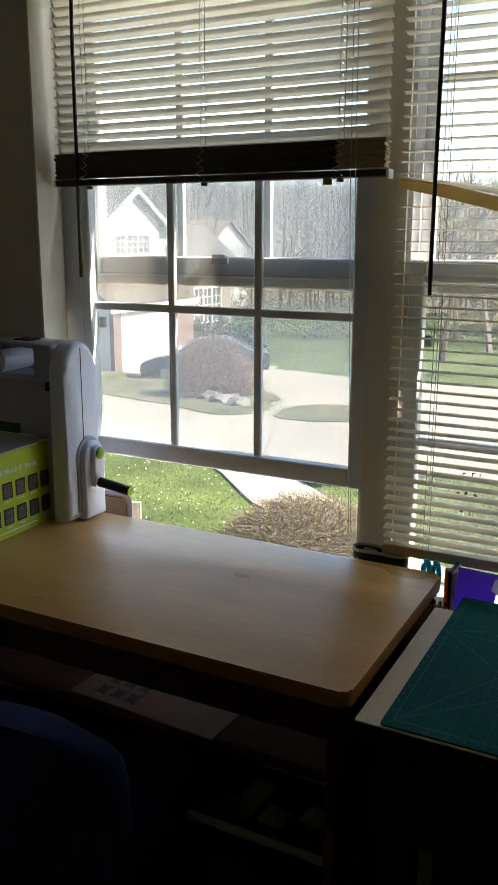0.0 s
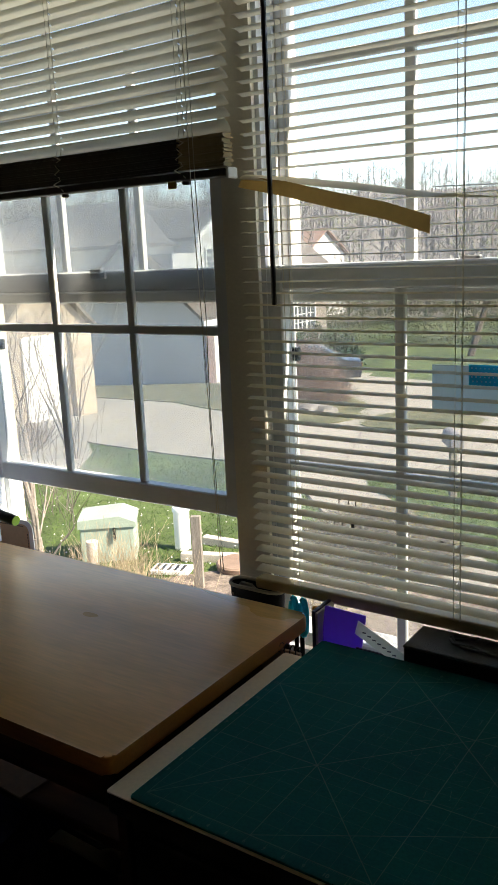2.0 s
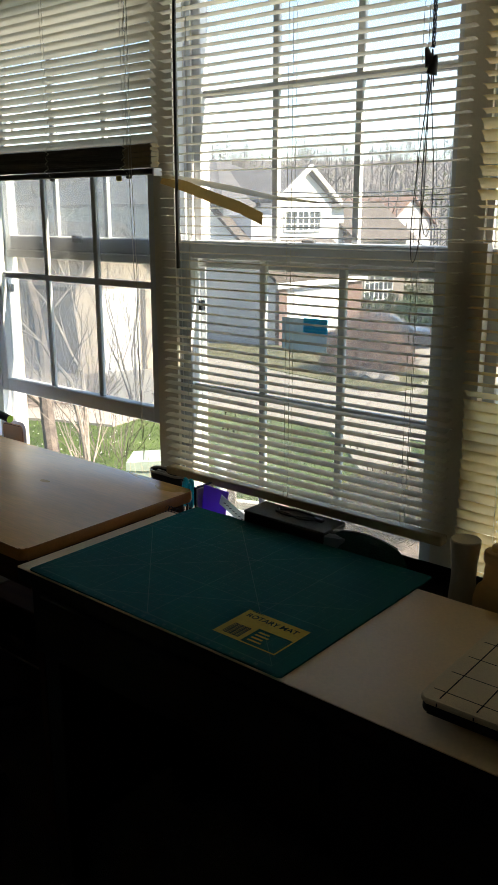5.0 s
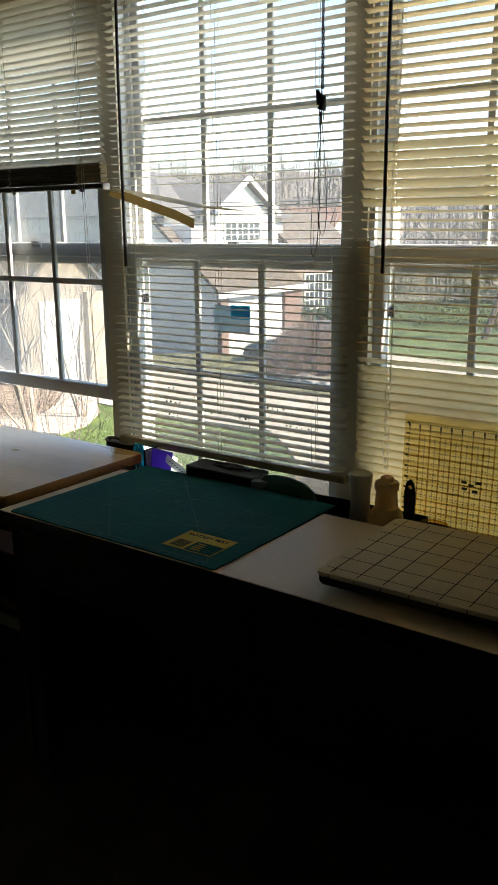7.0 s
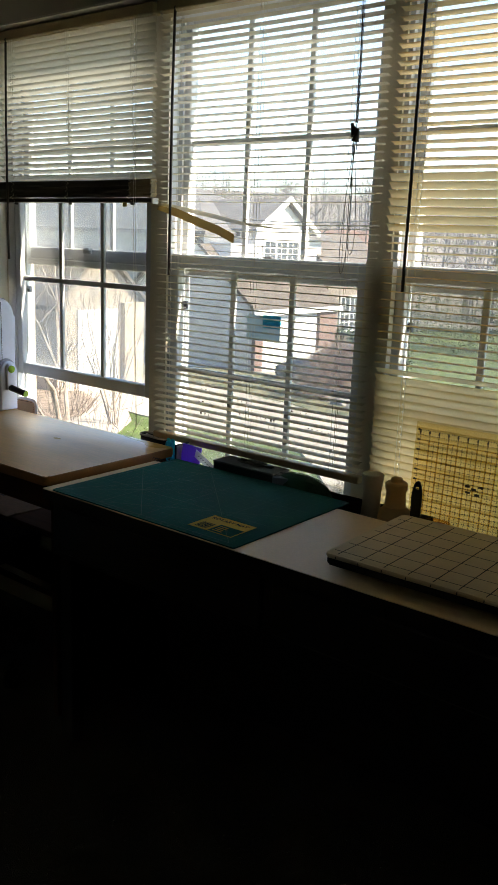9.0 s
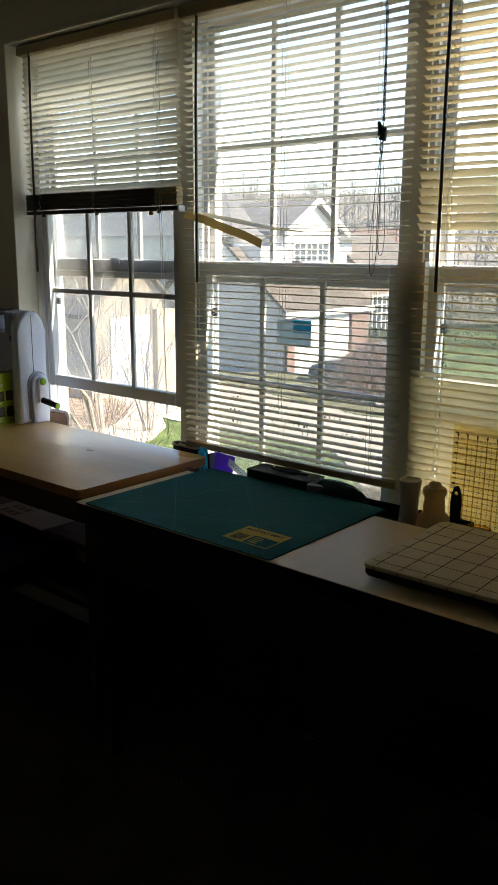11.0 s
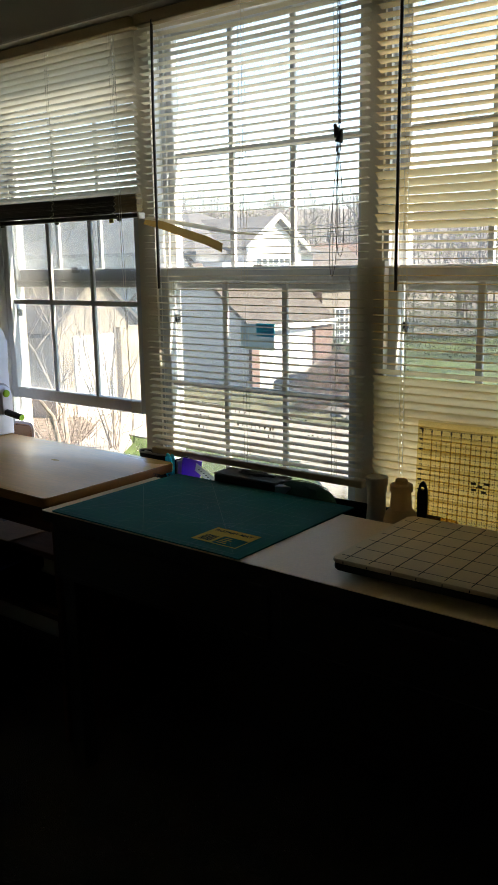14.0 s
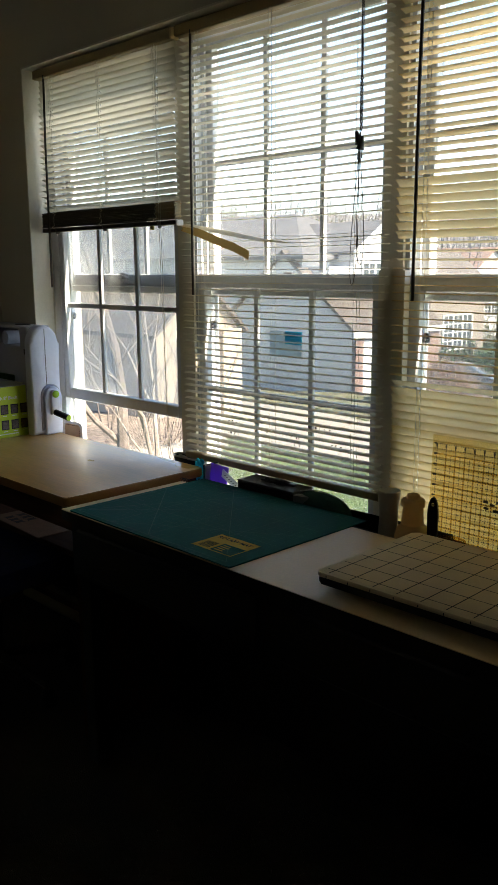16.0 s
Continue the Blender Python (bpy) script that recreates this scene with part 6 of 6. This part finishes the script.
for k in range(110000):
    x, y = rnd.uniform(-13.5, 0.0), rnd.uniform(3.4, 13.0)
    if inside(x, y, drive) or inside(x, y, walkway) or inside(x, y, bed):
        continue
    s = x * NDIR[0] + y * NDIR[1]
    if rnd.random() > min(1, 7.5 / max(1, s)) ** 1.5:
        continue
    z = ground_z(x, y)
    a, h, w = rnd.uniform(0, 6.28), rnd.uniform(0.02, 0.06), rnd.uniform(0.0035, 0.007)
    bx, by = w * math.cos(a), w * math.sin(a)
    lx, ly = rnd.gauss(0, 0.045), rnd.gauss(0, 0.045)
    bm.faces.new([bm.verts.new(v) for v in ((x - bx, y - by, z), (x + bx, y + by, z), (x + lx, y + ly, z + h))])
    if k % 60 == 0:
        box(fl, x - 0.007, x + 0.007, y - 0.007, y + 0.007, z + 0.04, z + 0.05)
tf = random.Random(63)
isl = [[(-16.74, 19.9), (-15.16, 18.98), (-13.32, 18.11), (-11.84, 17.49), (-10.33, 16.48), (-9.23, 16.23), (-8.82, 17.29), (-9.64, 19.82), (-11.4, 21.95), (-14.2, 24.31), (-18.98, 25.62)],
       [(-8.22, 16.51), (-7.02, 15.96), (-5.7, 16.7), (-5.7, 18.06), (-7.52, 19.22), (-8.57, 18.08)]]
for poly in isl:
    for (xa, ya), (xb, yb) in zip(poly, poly[1:] + poly[:1]):
        for k in range(int(120 * math.dist((xa, ya), (xb, yb)) / 2)):
            f = tf.random()
            x, y = xa + (xb - xa) * f + tf.gauss(0, 0.10), ya + (yb - ya) * f + tf.gauss(0, 0.10)
            z = ground_z(x, y) + 0.02
            a, h = tf.uniform(0, 6.28), tf.uniform(0.02, 0.07)
            bm.faces.new([bm.verts.new(v) for v in ((x - 0.012 * math.cos(a), y - 0.012 * math.sin(a), z), (x + 0.012 * math.cos(a), y + 0.012 * math.sin(a), z), (x + tf.gauss(0, 0.04), y + tf.gauss(0, 0.04), z + h))])
solid("grass", bm, M_BLADE, "blades of spring grass on the lawn", "grass", "stuff")
solid("clover_flowers", fl, M_BLOSSOM, "small white flowers dotted over the lawn", "flowers", "stuff")

# ---- things on the lawn ----
M_UTIL = material("utility_green", (0.30, 0.36, 0.30), 0.6, vary=0.15, scale=5, bump=0.05)
M_PVC = material("white_pvc", (0.80, 0.80, 0.78), 0.4, vary=0.04, bump=0.01)
M_WOOD = material("weathered_wood", (0.22, 0.195, 0.165), 0.9, vary=0.3, scale=6, fine=60, stretch=(8, 8, 1), bump=0.4)
M_WOODP = material("pale_weathered_wood", (0.50, 0.44, 0.38), 0.9, vary=0.2, scale=6, fine=60, bump=0.4)
ub = thing("utility_box", (-5.91, 5.56, ground_z(-5.91, 5.56)), rz=38, label="pale green metal utility box on the lawn", category="utility box")
part("cabinet", box(B(), -0.185, 0.185, -0.15, 0.15, 0, 0.26, 0.008), M_UTIL, ub)
bm = B()
prof = [(-0.196, 0.256), (0.196, 0.256), (0.196, 0.288), (0.09, 0.335), (-0.196, 0.315)]
A_, B_ = [[bm.verts.new((x, y, z)) for x, z in prof] for y in (-0.162, 0.162)]
for k in range(5):
    bm.faces.new((A_[k], A_[(k + 1) % 5], B_[(k + 1) % 5], B_[k]))
bm.faces.new(A_), bm.faces.new(B_[::-1])
part("lid", bm, M_UTIL, ub, "sloping green lid")
part("latch", box(B(), 0.04, 0.06, -0.178, -0.1625, 0.17, 0.26, 0.003), M_BLACK, ub)
ub.scale = (1.68, 1.68, 1.68)
pv = thing("vent_pipe", (-5.31, 6.16, ground_z(-5.31, 6.16)), label="white capped plastic pipe standing in the lawn", category="pipe")
part("pipe", tube(B(), [(0, 0, 0), (0, 0, 0.29)], 0.057, 20), M_PVC, pv, smooth=True)
part("pipe_cap", lathe(B(), [(0.062, 0.282), (0.063, 0.305), (0.057, 0.315), (0.02, 0.318)], 20), M_PVC, pv, smooth=True)
pv.scale = (1.69, 1.69, 1.69)
sk = thing("wooden_stake", (-4.19, 5.04, ground_z(-4.19, 5.04)), rz=25, label="weathered wooden stake driven into the bed", category="stake")
part("stake", box(B(), -0.03, 0.03, -0.018, 0.018, 0, 0.48, 0.003), M_WOOD, sk)
sk.scale = (1.63, 1.63, 1.63)
po = thing("wooden_post", (-5.11, 4.48, ground_z(-5.11, 4.48)), label="short pale weathered round post beside dry grass", category="post")
part("post", tube(B(), [(0, 0, 0), (0.004, 0, 0.18), (0.006, 0.003, 0.34)], 0.040, 12, 0.037), M_WOODP, po, smooth=True)
po.scale = (1.63, 1.63, 1.63)
for p, q in (((-5.22, 6.46), (-3.94, 6.51)), ((-5.01, 5.76), (-4.3, 6.03))):
    tb = thing("landscape_timber", (*p, ground_z(*p)), rz=math.degrees(math.atan2(q[1] - p[1], q[0] - p[0])), label="pale weathered timber edging the flower bed", category="timber", group="bed edging")
    part("timber", box(B(), 0, math.dist(p, q), -0.05, 0.05, 0.0, 0.11, 0.012), M_WOODP, tb)
M_PAVER = material("brown_paver", (0.22, 0.15, 0.11), 0.9, vary=0.2, scale=9, bump=0.3)
pvr = thing("paver", (-4.19, 5.75, ground_z(-4.19, 5.75)), label="round brown paver lying in the mulch bed", category="paver")
part("stone", lathe(B(), [(0.15, 0.02), (0.155, 0.055), (0.145, 0.065), (0.12, 0.062), (0.02, 0.06)], 24), M_PAVER, pvr, smooth=True)
pvr.scale = (1.65, 1.65, 1.65)
gr = thing("drain_grate", (-4.8, 5.34, ground_z(-4.8, 5.34) + 0.02), rz=20, label="white slotted plastic drain grate in the grass", category="grate")
part("grate_frame", box(B(), -0.13, 0.13, -0.07, 0.07, 0, 0.03, 0.004), M_PVC, gr)
for k in range(5):
    part("slot", box(B(), -0.11 + 0.045 * k, -0.09 + 0.045 * k, -0.055, 0.055, 0.0302, 0.0315), M_BLACK, gr)
gr.scale = (1.65, 1.65, 1.65)
M_PLAQ = material("grey_plaque", (0.20, 0.19, 0.20), 0.6, vary=0.15, scale=8, bump=0.1)
gs = thing("mailbox", (-3.4, 9.96, ground_z(-3.4, 9.96)), rz=35, label="dark grey round-topped mailbox on a wooden post", category="mailbox")
part("post", box(B(), -0.05, 0.05, -0.05, 0.05, -0.05, 0.78, 0.006), M_WOOD, gs)
bm = B()
prof = [(-0.10, 0.78), (0.10, 0.78), (0.10, 0.90), *[(0.10 * math.cos(a), 0.90 + 0.09 * math.sin(a)) for a in [math.pi * k / 8 for k in range(1, 8)]], (-0.10, 0.90)]
A_, B_ = [[bm.verts.new((x, y, z)) for x, z in prof] for y in (-0.22, 0.24)]
for k in range(len(prof)):
    bm.faces.new((A_[k], A_[(k + 1) % len(prof)], B_[(k + 1) % len(prof)], B_[k]))
bm.faces.new(A_), bm.faces.new(B_[::-1])
part("box_shell", bm, M_PLAQ, gs, "dark grey metal box", True)
part("box_door", box(B(), -0.09, 0.09, -0.235, -0.221, 0.79, 0.95, 0.004), M_PLAQ, gs)
part("flag", box(B(), 0.101, 0.106, -0.06, -0.02, 0.86, 0.98, 0.001), M_WOOD, gs)
part("collar", box(B(), -0.07, 0.07, -0.07, 0.07, 0.70, 0.78, 0.006), M_WOOD, gs)
rnd = random.Random(71)
M_ROCK = material("grey_rock", (0.17, 0.16, 0.15), 0.9, vary=0.25, scale=3, bump=0.4)
for k, (x, y, s) in enumerate(((-12.15, 19.41, 0.26), (-11.52, 19.15, 0.34), (-10.81, 18.59, 0.35), (-12.6, 19.88, 0.23), (-10.05, 18.13, 0.33), (-11.08, 19.62, 0.23))):
    rk = thing("boulder", (x, y, ground_z(x, y)), label="pale grey boulder beside the shrub", category="boulder", group="rocks by the drive")
    bm = B()
    bmesh.ops.create_icosphere(bm, subdivisions=3, radius=s)
    for v in bm.verts:
        v.co *= 1 + 0.3 * noise.noise(v.co * 1.6 / s + Vector((k * 5, 0, 0))) + 0.12 * noise.noise(v.co * 5 / s + Vector((k * 5, 3, 0)))
        v.co.z = v.co.z * 0.6 + s * 0.2
    part("rock", bm, M_ROCK, rk, smooth=True)

# car parked on the neighbour's drive
M_CAR = material("dark_blue_car_paint", (0.032, 0.036, 0.046), 0.25, metal=0.3, vary=0.04, bump=0, coat=0.6)
M_TYRE = material("tyre_rubber", (0.02, 0.02, 0.02), 0.8)
M_RIM = material("alloy_rim", (0.30, 0.30, 0.32), 0.3, metal=0.9, bump=0)
M_RED = material("tail_light", (0.07, 0.012, 0.012), 0.2, bump=0)
cx, cy = -15.6, 25.9
car = thing("parked_car", (cx, cy, ground_z(cx, cy) + 0.05), rz=30, label="dark sedan parked on the neighbour's drive", category="car")
car.matrix_basis = pose(cx, cy, ground_z(cx, cy) + 0.03, 0, 0, 30) @ pose(0, 0, 0, 0, -math.degrees(math.atan(0.05)), 0) @ Matrix.Diagonal((1.06, 1, 1, 1))


def car_shell(prof, hw, tuck):
    """A closed shell from a side outline, narrower towards the roof."""
    bm = B()
    A_, B_ = [[bm.verts.new((x, s * (hw - tuck * max(0, z - 0.85)), z)) for x, z in prof] for s in (-1, 1)]
    k = len(prof)
    for i in range(k):
        bm.faces.new((A_[i], A_[(i + 1) % k], B_[(i + 1) % k], B_[i]))
    f1, f2 = bm.faces.new(A_), bm.faces.new(B_[::-1])
    bmesh.ops.bevel(bm, geom=list(f1.edges) + list(f2.edges), offset=0.05, segments=2, affect="EDGES", profile=0.5)
    return bm


part("body", car_shell([(-2.25, 0.25), (2.2, 0.25), (2.28, 0.55), (2.22, 0.86), (1.6, 0.95), (0.85, 0.98), (-0.95, 0.98), (-1.7, 0.92), (-2.2, 0.75), (-2.3, 0.5)], 0.88, 0.2), M_CAR, car, smooth=True)
part("cabin", car_shell([(-1.2, 0.92), (1.75, 0.92), (1.0, 1.40), (0.2, 1.45), (-0.45, 1.38)], 0.86, 0.35), M_DARKGLASS, car, "dark window glass", True)
part("roof", car_shell([(-0.42, 1.385), (0.98, 1.405), (0.75, 1.465), (0.2, 1.48), (-0.3, 1.44)], 0.68, 0.1), M_CAR, car, smooth=True)
for x in (-1.42, 1.38):
    for s in (-1, 1):
        y = s * 0.80
        bm = tube(B(), [(x, y - 0.1, 0.31), (x, y + 0.1, 0.31)], 0.31, 20)
        wh = part("wheel", bm, M_TYRE, car, smooth=True)
        part("rim", tube(B(), [(x, y + s * 0.098, 0.31), (x, y + s * 0.106, 0.31)], 0.18, 16), M_RIM, wh)
for s in (-1, 1):
    part("tail_lamp", box(B(), 2.16, 2.275, min(s * 0.55, s * 0.83), max(s * 0.55, s * 0.83), 0.62, 0.78, 0.02), M_RED, car)
    part("headlight", box(B(), -2.285, -2.1, min(s * 0.5, s * 0.82), max(s * 0.5, s * 0.82), 0.58, 0.70, 0.02), M_DARKGLASS, car)
